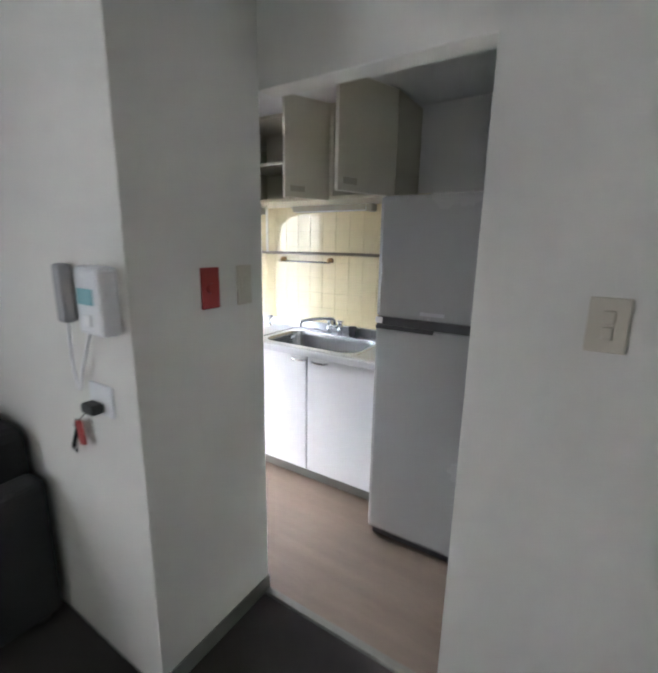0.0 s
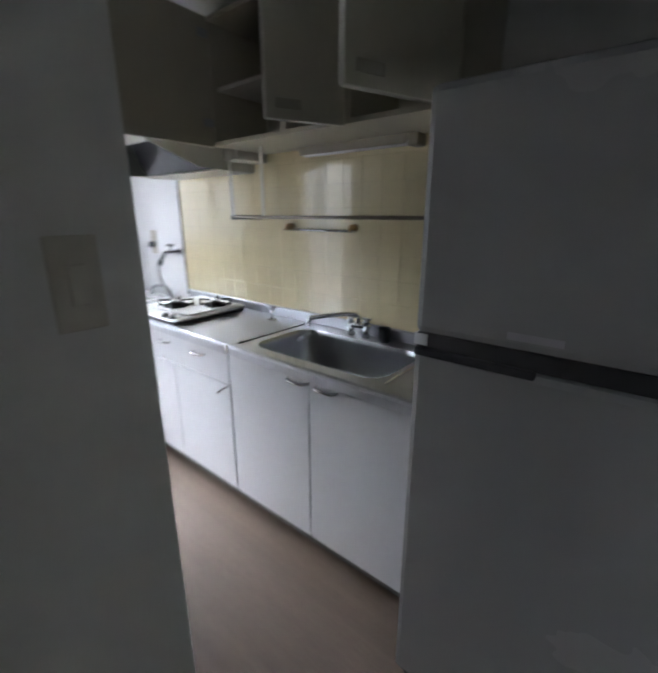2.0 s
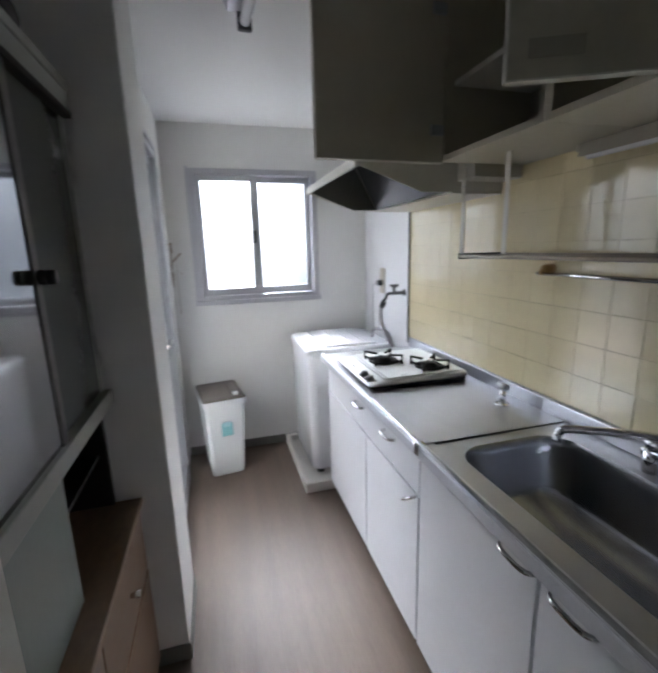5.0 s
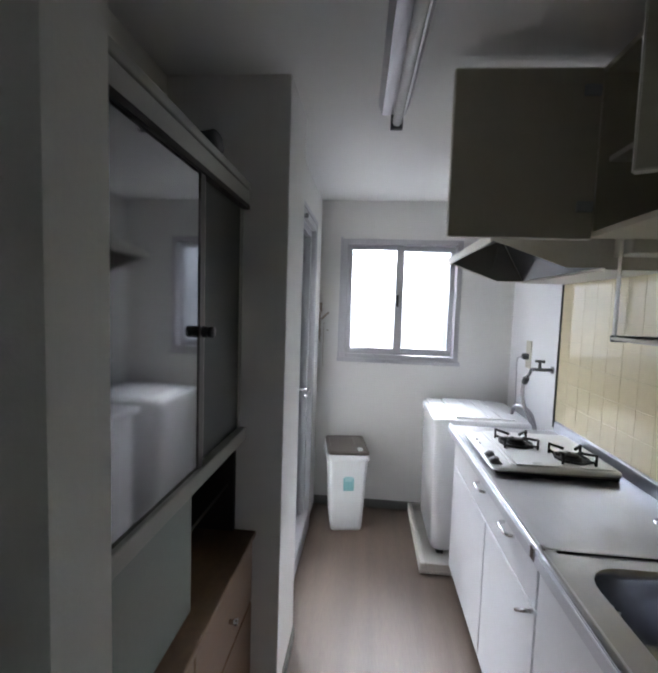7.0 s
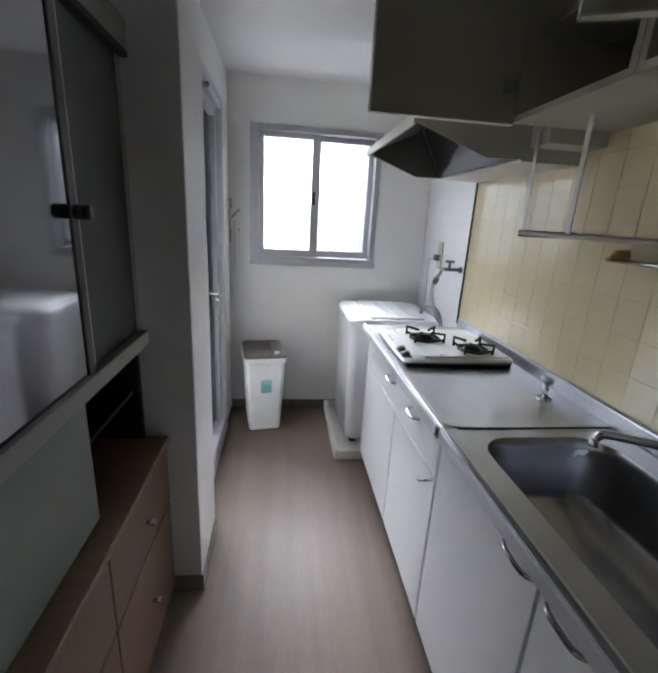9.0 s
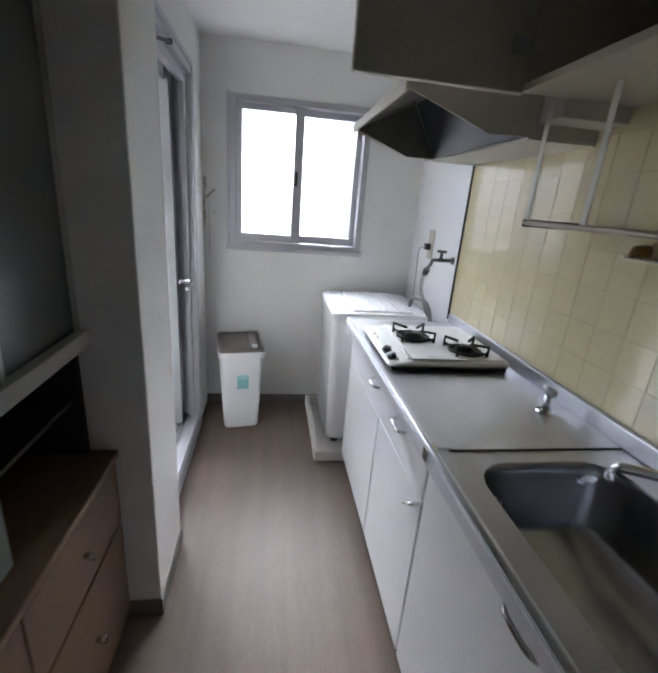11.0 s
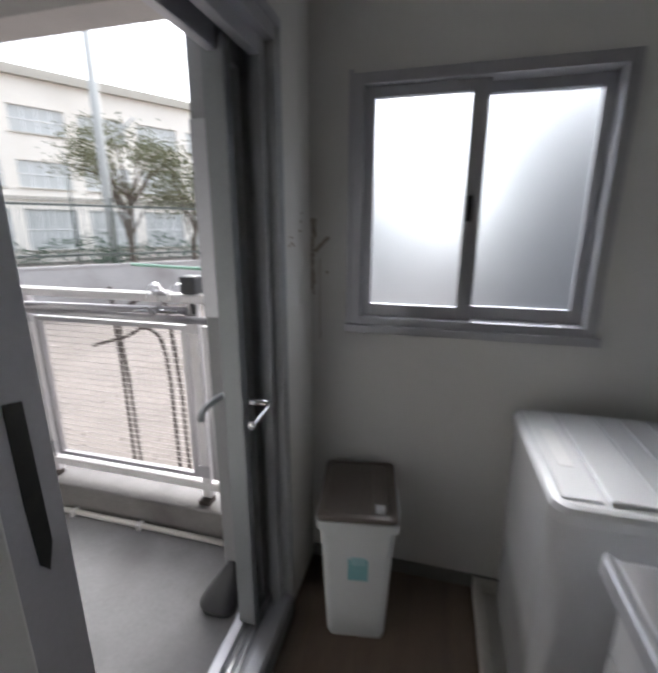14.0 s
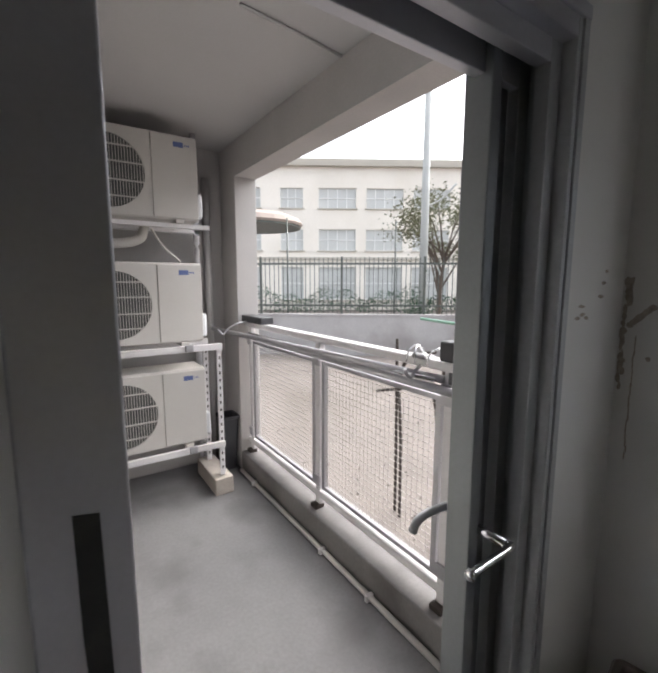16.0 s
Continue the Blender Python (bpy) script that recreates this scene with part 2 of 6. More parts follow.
M_STRIKE = mat("worn_black_plate", (0.012, 0.012, 0.011), 0.45, vary=0.3, scale=30, fine=120, bump=0.1, stain=(0.06, 0.055, 0.04), stain_amount=0.8)
M_SOAP = mat("amber_plastic", (0.42, 0.25, 0.08), 0.3)


# ---- mesh helpers ----
def box(bm, x0, x1, y0, y1, z0, z1, bevel=0.0, seg=2, m=None):
    vs = bmesh.ops.create_cube(bm, size=1)["verts"]
    mid = Vector(((x0 + x1) / 2, (y0 + y1) / 2, (z0 + z1) / 2))
    for v in vs:
        v.co = Vector((v.co.x * (x1 - x0), v.co.y * (y1 - y0), v.co.z * (z1 - z0))) + mid
    if m is not None:
        for v in vs:
            v.co = m @ v.co
    if bevel:
        es = {e for v in vs for e in v.link_edges}
        bmesh.ops.bevel(bm, geom=list(es), offset=bevel, segments=seg, profile=0.5, affect="EDGES")


def boxes(*rows, bevel=0.0, m=None):
    bm = bmesh.new()
    for r in rows:
        box(bm, *r, bevel=bevel, m=m)
    return bm


def rod(bm, a, b, r, seg=12, r2=None):
    a, b = Vector(a), Vector(b)
    r2 = r if r2 is None else r2
    q = (b - a).to_track_quat("Z", "Y").to_matrix().to_4x4()
    bmesh.ops.create_cone(bm, cap_ends=True, segments=seg, radius1=r, radius2=r2, depth=(b - a).length, matrix=Matrix.Translation((a + b) / 2) @ q)


def tube(bm, pts, r, seg=8):
    """A round tube swept along the points."""
    pts = [Vector(p) for p in pts]
    rings = []
    up = Vector((0.13, 0.31, 0.94)).normalized()
    for i, p in enumerate(pts):
        d = (pts[min(i + 1, len(pts) - 1)] - pts[max(i - 1, 0)]).normalized()
        a = d.cross(up).normalized()
        b = d.cross(a).normalized()
        rings.append([bm.verts.new(p + r * (math.cos(2 * math.pi * k / seg) * a + math.sin(2 * math.pi * k / seg) * b)) for k in range(seg)])
    for A, B in zip(rings, rings[1:]):
        for k in range(seg):
            bm.faces.new((A[k], A[(k + 1) % seg], B[(k + 1) % seg], B[k]))
    bm.faces.new(rings[0])
    bm.faces.new(rings[-1][::-1])
    bmesh.ops.recalc_face_normals(bm, faces=bm.faces[:])


def curve(pts, n=6):
    """Smooth points through the given ones (Catmull-Rom)."""
    P = [Vector(p) for p in pts]
    P = [2 * P[0] - P[1]] + P + [2 * P[-1] - P[-2]]
    out = []
    for i in range(1, len(P) - 2):
        for k in range(n):
            t = k / n
            a, b, c, d = P[i - 1], P[i], P[i + 1], P[i + 2]
            out.append(0.5 * ((2 * b) + (c - a) * t + (2 * a - 5 * b + 4 * c - d) * t * t + (3 * b - a - 3 * c + d) * t ** 3))
    return out + [P[-2]]


def prism(bm, poly, axis, a, b):
    """A polygon given in the other two axes, drawn out from a to b along axis 0, 1 or 2."""
    def at(p, h):
        c = list(p)
        c.insert(axis, h)
        return bm.verts.new(c)
    A, B = [at(p, a) for p in poly], [at(p, b) for p in poly]
    n = len(poly)
    bm.faces.new(A)
    bm.faces.new(B[::-1])
    for k in range(n):
        bm.faces.new((A[k], B[k], B[(k + 1) % n], A[(k + 1) % n]))
    bmesh.ops.recalc_face_normals(bm, faces=bm.faces[:])


def rounded(x0, x1, y0, y1, r, n=6):
    pts = []
    for cx, cy, a0 in ((x1 - r, y1 - r, 0), (x0 + r, y1 - r, 90), (x0 + r, y0 + r, 180), (x1 - r, y0 + r, 270)):
        for k in range(n + 1):
            a = radians(a0 + 90 * k / n)
            pts.append((cx + r * math.cos(a), cy + r * math.sin(a)))
    return pts


def loft(bm, loops, cap_first=True, cap_last=True):
    rings = [[bm.verts.new(p) for p in lp] for lp in loops]
    n = len(rings[0])
    for A, B in zip(rings, rings[1:]):
        for k in range(n):
            bm.faces.new((A[k], A[(k + 1) % n], B[(k + 1) % n], B[k]))
    if cap_first:
        bm.faces.new(rings[0][::-1])
    if cap_last:
        bm.faces.new(rings[-1])
    bmesh.ops.recalc_face_normals(bm, faces=bm.faces[:])


def to_mesh(name, bm, material, smooth=False):
    me = bpy.data.meshes.new(name)
    if smooth:
        for f in bm.faces:
            f.smooth = True
    bm.to_mesh(me)
    bm.free()
    me.materials.append(material)
    return me


def solid(name, bm, material, label, category, kind="", group="", smooth=False):
    """A thing or piece of the setting that is one mesh."""
    return tagged(new(name, to_mesh(name, bm, material, smooth)), label, category, group, kind)


def thing(name, base, label, category, group="", kind=""):
    """An Empty at the thing's base that carries its parts."""
    ob = new(name)
    ob.empty_display_size = 0.05
    ob.matrix_basis = Matrix.Translation(base)
    return tagged(ob, label, category, group, kind)


def part(name, bm, material, parent, label="", smooth=False):
    """One mesh, given in world places, under a thing or a part of one."""
    ob = new(name, bm if isinstance(bm, bpy.types.Mesh) else to_mesh(name, bm, material, smooth))
    ob.parent = parent
    top = parent
    while top.parent:
        top = top.parent
    ob.matrix_parent_inverse = top.matrix_basis.inverted() if parent is top else Matrix()
    if label:
        ob["label"] = label
    return ob


def pieces(name, rows, material, parent, bevel=0.0, label="", m=None):
    """One part for each row, all of the same kind."""
    return [part(name, boxes(r, bevel=bevel, m=m), material, parent, label) for r in rows]


def holed_wall(axis, a, b, u0, u1, z0, z1, holes):
    """A wall from a to b along axis (0 or 1), with rectangular holes (u0, u1, z0, z1) that go through it."""
    us = sorted({u0, u1, *[h[0] for h in holes], *[h[1] for h in holes]})
    zs = sorted({z0, z1, *[h[2] for h in holes], *[h[3] for h in holes]})

    def full(i, j):
        if not (0 <= i < len(us) - 1 and 0 <= j < len(zs) - 1):
            return False
        u, z = (us[i] + us[i + 1]) / 2, (zs[j] + zs[j + 1]) / 2
        return not any(h[0] < u < h[1] and h[2] < z < h[3] for h in holes)
    bm = bmesh.new()
    cache = {}

    def vert(w, u, z):
        key = (w, u, z)
        if key not in cache:
            cache[key] = bm.verts.new((w, u, z) if axis == 0 else (u, w, z))
        return cache[key]
    for i in range(len(us) - 1):
        for j in range(len(zs) - 1):
            if not full(i, j):
                continue
            ua, ub, za, zb = us[i], us[i + 1], zs[j], zs[j + 1]
            for w in (a, b):
                bm.faces.new([vert(w, *p) for p in ((ua, za), (ub, za), (ub, zb), (ua, zb))])
            for (di, dj), (p, q) in (((-1, 0), ((ua, za), (ua, zb))), ((1, 0), ((ub, za), (ub, zb))), ((0, -1), ((ua, za), (ub, za))), ((0, 1), ((ua, zb), (ub, zb)))):
                if not full(i + di, j + dj):
                    bm.faces.new((vert(a, *p), vert(a, *q), vert(b, *q), vert(b, *p)))
    bmesh.ops.recalc_face_normals(bm, faces=bm.faces[:])
    return bm


# ---- the setting: kitchen, entry room, balcony ----
CEIL, DOOR_Y = 2.125, 1.005
WIN = (1.158, 1.955, 1.056, 1.870)
S = "structure"
solid("floor_kitchen", boxes((-2.60, 0.90, 1.09, 2.34, -0.12, 0.0), (-2.60, -1.06, 0.98, 1.09, -0.12, 0.0), (-1.06, -0.10, 0.62, 1.09, -0.12, 0.0)), M_VINYL, "brown wood-print sheet vinyl floor with scuffs", "floor", S)
solid("floor_entry", boxes((-1.20, 2.60, -2.30, 1.09, -0.14, -0.004)), M_CARPET, "very dark carpeted floor of the entry room", "floor", S)
solid("threshold", boxes((-0.04, 0.672, 1.085, 1.115, -0.01, 0.006), bevel=0.002), M_SKIRT, "thin dark grey threshold strip between two floors", "threshold", S)
solid("ceiling", boxes((-2.72, 2.72, 1.00, 2.46, CEIL, CEIL + 0.1), (-1.30, 2.72, -2.42, 1.0, CEIL, CEIL + 0.1)), M_CEIL, "plain off-white painted ceiling", "ceiling", S)
solid("wall_west", holed_wall(0, -2.72, -2.56, DOOR_Y, 2.46, -0.1, CEIL, [WIN]), M_KWALL, "off-white painted wall around a frosted sliding window", "wall", S)
wall_back = solid("wall_north", boxes((-2.56, 2.72, 2.304, 2.46, -0.1, CEIL)), M_KWALL, "off-white kitchen wall behind the worktop, partly tiled", "wall", S)
solid("wall_fridge_side", boxes((0.76, 0.86, 1.19, 2.304, -0.1, CEIL)), M_WALL, "plain off-white wall beside the fridge", "wall", S)
solid("wall_entry", holed_wall(1, 1.11, 1.19, -0.04, 2.72, -0.1, CEIL, [(-0.04, 0.672, -0.1, 1.86)]), M_WALL, "off-white wall with an open doorway to the kitchen", "wall", S)
solid("wall_stub", boxes((-0.115, -0.04, 0.62, 1.112, -0.1, CEIL)), M_WALL, "short off-white partition ending at the kitchen doorway", "wall", S)
solid("wall_intercom", boxes((-1.20, -0.115, 0.62, 0.675, -0.1, CEIL)), M_WALL, "off-white wall with the intercom and a socket", "wall", S)
solid("wall_pier", boxes((-1.36, -1.06, 0.62, 1.082, -0.1, CEIL), bevel=0.004), M_KWALL, "off-white painted pier beside the balcony door", "wall", S)
solid("wall_door", holed_wall(1, 0.90, DOOR_Y, -2.72, -1.36, -0.1, CEIL, [(-2.26, -1.42, -0.1, 1.895)]), M_KWALL, "off-white wall with the balcony doorway", "wall", S)
# Unseen wall; its opening is added so daylight reaches the entry room
solid("wall_room_west", holed_wall(0, -1.32, -1.20, -2.42, 0.62, -0.1, 2.42, [(-1.35, -0.60, 0.30, 1.70)]), M_WALL, "unseen off-white wall with an opening added for light", "wall", S)
solid("wall_room_south", boxes((-1.20, 2.72, -2.42, -2.30, -0.1, CEIL)), M_WALL, "plain off-white wall of the entry room", "wall", S)
solid("wall_room_east", boxes((2.60, 2.72, -2.30, 1.11, -0.1, CEIL)), M_WALL, "plain off-white wall of the entry room", "wall", S)
solid("baseboard_stub", boxes((-0.04, -0.034, 0.614, 1.118, -0.004, 0.062), (-0.115, -0.04, 1.112, 1.118, 0.0, 0.062)), M_SKIRT, "grey-green vinyl skirting on the partition", "baseboard", S)
solid("baseboard_west", boxes((-2.56, -2.554, 1.01, 2.30, 0.0, 0.06)), M_SKIRT, "dark grey vinyl skirting under the window", "baseboard", S)
solid("baseboard_pier", boxes((-1.06, -1.054, 0.96, 1.088, 0.0, 0.06), (-1.36, -1.06, 1.082, 1.088, 0.0, 0.06)), M_SKIRT, "dark grey vinyl skirting round the pier", "baseboard", S)
solid("wall_sheet", boxes((-2.56, -1.872, 2.300, 2.304, 0.0, 1.62)), M_PANEL, "smooth white wall sheet behind the washing machine", "wall panel", S)
solid("trim_tile_edge", boxes((-1.872, -1.866, 2.290, 2.304, 0.84, 1.575)), M_DARKTRIM, "dark metal trim at the edge of the tiles", "trim", S)

# balcony shell
BF = -0.05
solid("floor_balcony", boxes((-2.57, -1.32, -1.80, 0.90, -0.25, BF)), M_CONCRETE, "bare grey concrete balcony floor with damp stains", "floor", S)
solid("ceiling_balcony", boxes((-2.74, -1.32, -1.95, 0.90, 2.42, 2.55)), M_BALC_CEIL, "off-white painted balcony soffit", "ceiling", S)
solid("beam_balcony", boxes((-2.74, -2.57, -1.50, 0.90, 2.18, 2.42)), M_RENDER, "grey rendered concrete beam over the balcony edge", "beam", S)
solid("column_balcony", boxes((-2.74, -2.57, -1.95, -1.50, -0.6, 2.42), bevel=0.006), M_RENDER, "grey rendered column at the end of the railing", "column", S)
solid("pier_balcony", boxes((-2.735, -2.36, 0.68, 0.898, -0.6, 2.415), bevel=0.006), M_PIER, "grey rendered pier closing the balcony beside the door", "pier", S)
solid("wall_balcony_end", boxes((-2.57, -1.32, -1.92, -1.80, -0.25, 2.42)), M_RENDER, "grey rendered end wall of the balcony", "wall", S)
solid("kerb_balcony", boxes((-2.74, -2.57, -1.50, 0.90, -0.6, 0.10), bevel=0.008), M_KERB, "low grey concrete upstand under the railing", "kerb", S)


# ---- kitchen: window ----
def window_unit():
    y0, y1, z0, z1 = WIN
    w = thing("window_1", (-2.60, (y0 + y1) / 2, z0), "aluminium sliding window with two frosted panes", "window", kind=S)
    f = 0.035
    part("window_frame", boxes((-2.66, -2.545, y0, y0 + f, z0, z1), (-2.66, -2.545, y1 - f, y1, z0, z1), (-2.66, -2.545, y0 + f, y1 - f, z1 - f, z1), (-2.66, -2.545, y0 + f, y1 - f, z0, z0 + f), bevel=0.003), M_ALU, w)
    part("window_sill", boxes((-2.56, -2.532, y0 - 0.02, y1 + 0.012, z0 - 0.022, z0 + 0.006), bevel=0.003), M_ALU, w)
    part("frame_flange", boxes((-2.56, -2.548, y0 - 0.016, y0 - 0.001, z0 + 0.007, z1 + 0.012), bevel=0.002), M_ALU, w)
    mid = (y0 + y1) / 2
    for x, ya, yb, r in ((-2.585, y0 + f, mid + 0.018, 0.052), (-2.625, mid - 0.018, y1 - f, 0.032)):
        za, zb, s = z0 + f, z1 - f, 0.032
        sash = part("sash", boxes((x - 0.013, x + 0.013, ya, ya + s, za, zb), (x - 0.013, x + 0.013, yb - r, yb, za, zb), (x - 0.013, x + 0.013, ya + s, yb - r, zb - s, zb), (x - 0.013, x + 0.013, ya + s, yb - r, za, za + s + 0.012), bevel=0.002), M_ALU, w)
        pane = part("pane", boxes((x - 0.002, x + 0.002, ya + s - 0.004, yb - r + 0.004, za + s, zb - s + 0.004)), M_FROST, sash, "frosted glass pane")
        pane.visible_shadow = False
    part("latch", boxes((-2.572, -2.556, mid - 0.026, mid - 0.010, 1.42, 1.50), (-2.560, -2.548, mid - 0.022, mid - 0.013, 1.45, 1.475), bevel=0.003), M_RUBBER, w, "dark crescent latch")
    return w


window_unit()


# ---- kitchen: balcony door ----
def balcony_door():
    xl, xr, zt, zb = -1.42, -2.26, 1.895, 0.0
    d = thing("door_1", (-1.84, 0.93, 0.0), "open aluminium balcony door with frame, raised sill and glazed leaf", "door", kind=S)
    fy0, fy1 = 0.885, 1.012
    part("jamb_left", boxes((xl - 0.055, xl, fy0, 1.0, zb, zt), (xl - 0.055, xl + 0.03, 1.0, 1.010, zb, zt), bevel=0.003), M_ALU, d)
    part("jamb_right", boxes((xr, xr + 0.014, fy0, fy1, zb, zt), (xr + 0.014, xr + 0.05, 0.955, 0.985, zb, zt), (xr + 0.014, xr + 0.05, 0.90, 0.925, zb, zt), (xr - 0.02, xr, 1.006, 1.016, zb, zt + 0.02), bevel=0.002), M_ALU_DARK, d)
    part("door_head", boxes((xr + 0.014, xl - 0.055, fy0, fy1, zt - 0.035, zt), (xr + 0.05, xl - 0.055, 0.955, 0.985, zt - 0.075, zt - 0.035), (xr + 0.05, xl - 0.055, 0.90, 0.925, zt - 0.10, zt - 0.035), (xr - 0.02, xl, 1.006, 1.018, zt, zt + 0.025), bevel=0.002), M_ALU, d)
    sill = part("door_sill", boxes((xr, xl, 0.88, 1.02, 0.0, 0.085), (xr + 0.014, xl, 0.975, 1.016, 0.085, 0.105), (xr + 0.014, xl, 0.865, 0.90, 0.06, 0.105), bevel=0.003), M_ALU, d, "worn aluminium sill with guide tracks")
    part("track", boxes((xr + 0.014, xl, 0.945, 0.950, 0.085, 0.100), (xr + 0.014, xl, 0.920, 0.925, 0.085, 0.100)), M_CHROME, sill)
    bm = bmesh.new()
    outline = ((-1.427, 1.212), (-1.4485, 1.208), (-1.4505, 1.02), (-1.441, 0.985), (-1.431, 1.0), (-1.4275, 1.09))
    for y in (1.0098, 1.0115):
        bm.faces.new([bm.verts.new((x, y, z)) for x, z in outline])
    bmesh.ops.bridge_loops(bm, edges=bm.edges[:])
    part("strike_plate", bm, M_STRIKE, d, "black strike plate with worn paint")
    bm = bmesh.new()
    rod(bm, (-1.52, 1.020, 1.785), (-1.81, 1.020, 1.858), 0.006, 8)
    rod(bm, (-1.81, 1.006, 1.858), (-1.81, 1.028, 1.858), 0.010, 10)
    rod(bm, (-1.52, 1.006, 1.785), (-1.52, 1.028, 1.785), 0.009, 10)
    part("stay_arm", bm, M_FRIDGE_DARK, d, "dark stay arm above the doorway")
    # leaf, slid back over the outer wall
    y0, y1, x0, x1, z0, z1 = 0.882, 0.897, -2.34, -2.100, 0.105, 1.858
    leaf = part("leaf", boxes((x1 - 0.03, x1, y0, y1 + 0.045, z0, z1), (x1 - 0.10, x1 - 0.03, y0, y1 + 0.012, z0, z1), (x0, x0 + 0.04, y0, y1, z0, z1), (x0 + 0.04, x1 - 0.10, y0, y1, z1 - 0.06, z1), (x0 + 0.04, x1 - 0.10, y0, y1, z0, z0 + 0.30), bevel=0.003), M_DOORLEAF, d, "folded grey aluminium door leaf")
    part("glass_pane", boxes((x0 + 0.035, x1 - 0.095, 0.887, 0.892, z0 + 0.295, z1 - 0.055)), M_GLASS, leaf, "clear glass pane")
    bm = bmesh.new()
    rod(bm, (-2.135, 0.90, 0.905), (-2.135, 1.0, 0.905), 0.010)
    tube(bm, curve([(-2.145, 1.004, 0.903), (-2.13, 1.011, 0.903), (-2.06, 1.011, 0.900), (-2.012, 1.011, 0.897)]), 0.0085)
    rod(bm, (-2.018, 1.011, 0.898), (-2.008, 1.011, 0.897), 0.011, 12)
    part("lever_inside", bm, M_CHROME, leaf, "chrome lever handle", True)
    bm = bmesh.new()
    rod(bm, (-2.19, 0.883, 0.885), (-2.19, 0.825, 0.885), 0.011)
    tube(bm, curve([(-2.20, 0.826, 0.885), (-2.165, 0.822, 0.888), (-2.11, 0.822, 0.890), (-2.07, 0.826, 0.885), (-2.048, 0.834, 0.872)]), 0.010)
    part("lever_outside", bm, M_ALU_DARK, leaf, "", True)
    part("lock_case", boxes((-2.155, -2.115, 0.907, 0.915, 0.86, 0.99), bevel=0.003), M_RUBBER, leaf, "dark lock case")
    return d


balcony_door()


# ---- kitchen: base units, worktop, sink ----
def arch_handle(parent, centre, along, out, length=0.09):
    c, a, o = Vector(centre), Vector(along), Vector(out)
    bm = bmesh.new()
    tube(bm, curve([c - a * length / 2, c - a * length * 0.36 + o * 0.022, c + o * 0.026, c + a * length * 0.36 + o * 0.022, c + a * length / 2], 4), 0.0055, 8)
    part("handle", bm, M_CHROME, parent, "chrome arched pull handle", True)


FRONT = 1.81


def base_unit(x0, x1, drawer):
    u = thing("base_cabinet", ((x0 + x1) / 2, 2.03, 0.0), "white laminate kitchen base unit with two doors" + (" under a drawer" if drawer else ""), "kitchen cabinet", "kitchen base units")
    pieces("carcass_panel", ((x0, x0 + 0.018, FRONT + 0.018, 2.296, 0.09, 0.795), (x1 - 0.018, x1, FRONT + 0.018, 2.296, 0.09, 0.795), (x0 + 0.018, x1 - 0.018, FRONT + 0.018, 2.296, 0.09, 0.11), (x0 + 0.018, x1 - 0.018, 2.280, 2.296, 0.11, 0.60)), M_LAM, u)
    part("plinth", boxes((x0, x1, FRONT + 0.06, FRONT + 0.075, 0.0, 0.09)), M_SKIRT, u, "grey recessed plinth")
    top = 0.625 if drawer else 0.785
    mid = -1.266 if drawer else -0.346
    g = 0.0045
    for xa, xb in ((x0, mid), (mid, x1)):
        door = part("door", boxes((xa + g, xb - g, FRONT, FRONT + 0.017, 0.095, top), bevel=0.002), M_LAM, u)
        if drawer:
            if xb == x1:
                arch_handle(door, (xb - 0.045, FRONT, 0.60), (0.7, 0, 0.5), (0, -1, 0))
        else:
            cx = xb - 0.05 if xb == mid else xa + 0.085
            arch_handle(door, (cx, FRONT, 0.765), (1, 0, 0), (0, -1, 0), 0.1)
    if drawer:
        dr = part("drawer", boxes((x0 + g, x1 - g, FRONT, FRONT + 0.017, 0.632, 0.785), bevel=0.002), M_LAM, u)
        for cx in (-1.325, -1.03):
            arch_handle(dr, (cx, FRONT, 0.735), (1, 0, 0), (0, -1, 0))


base_unit(-1.828, -0.813, True)
base_unit(-0.811, 0.125, False)


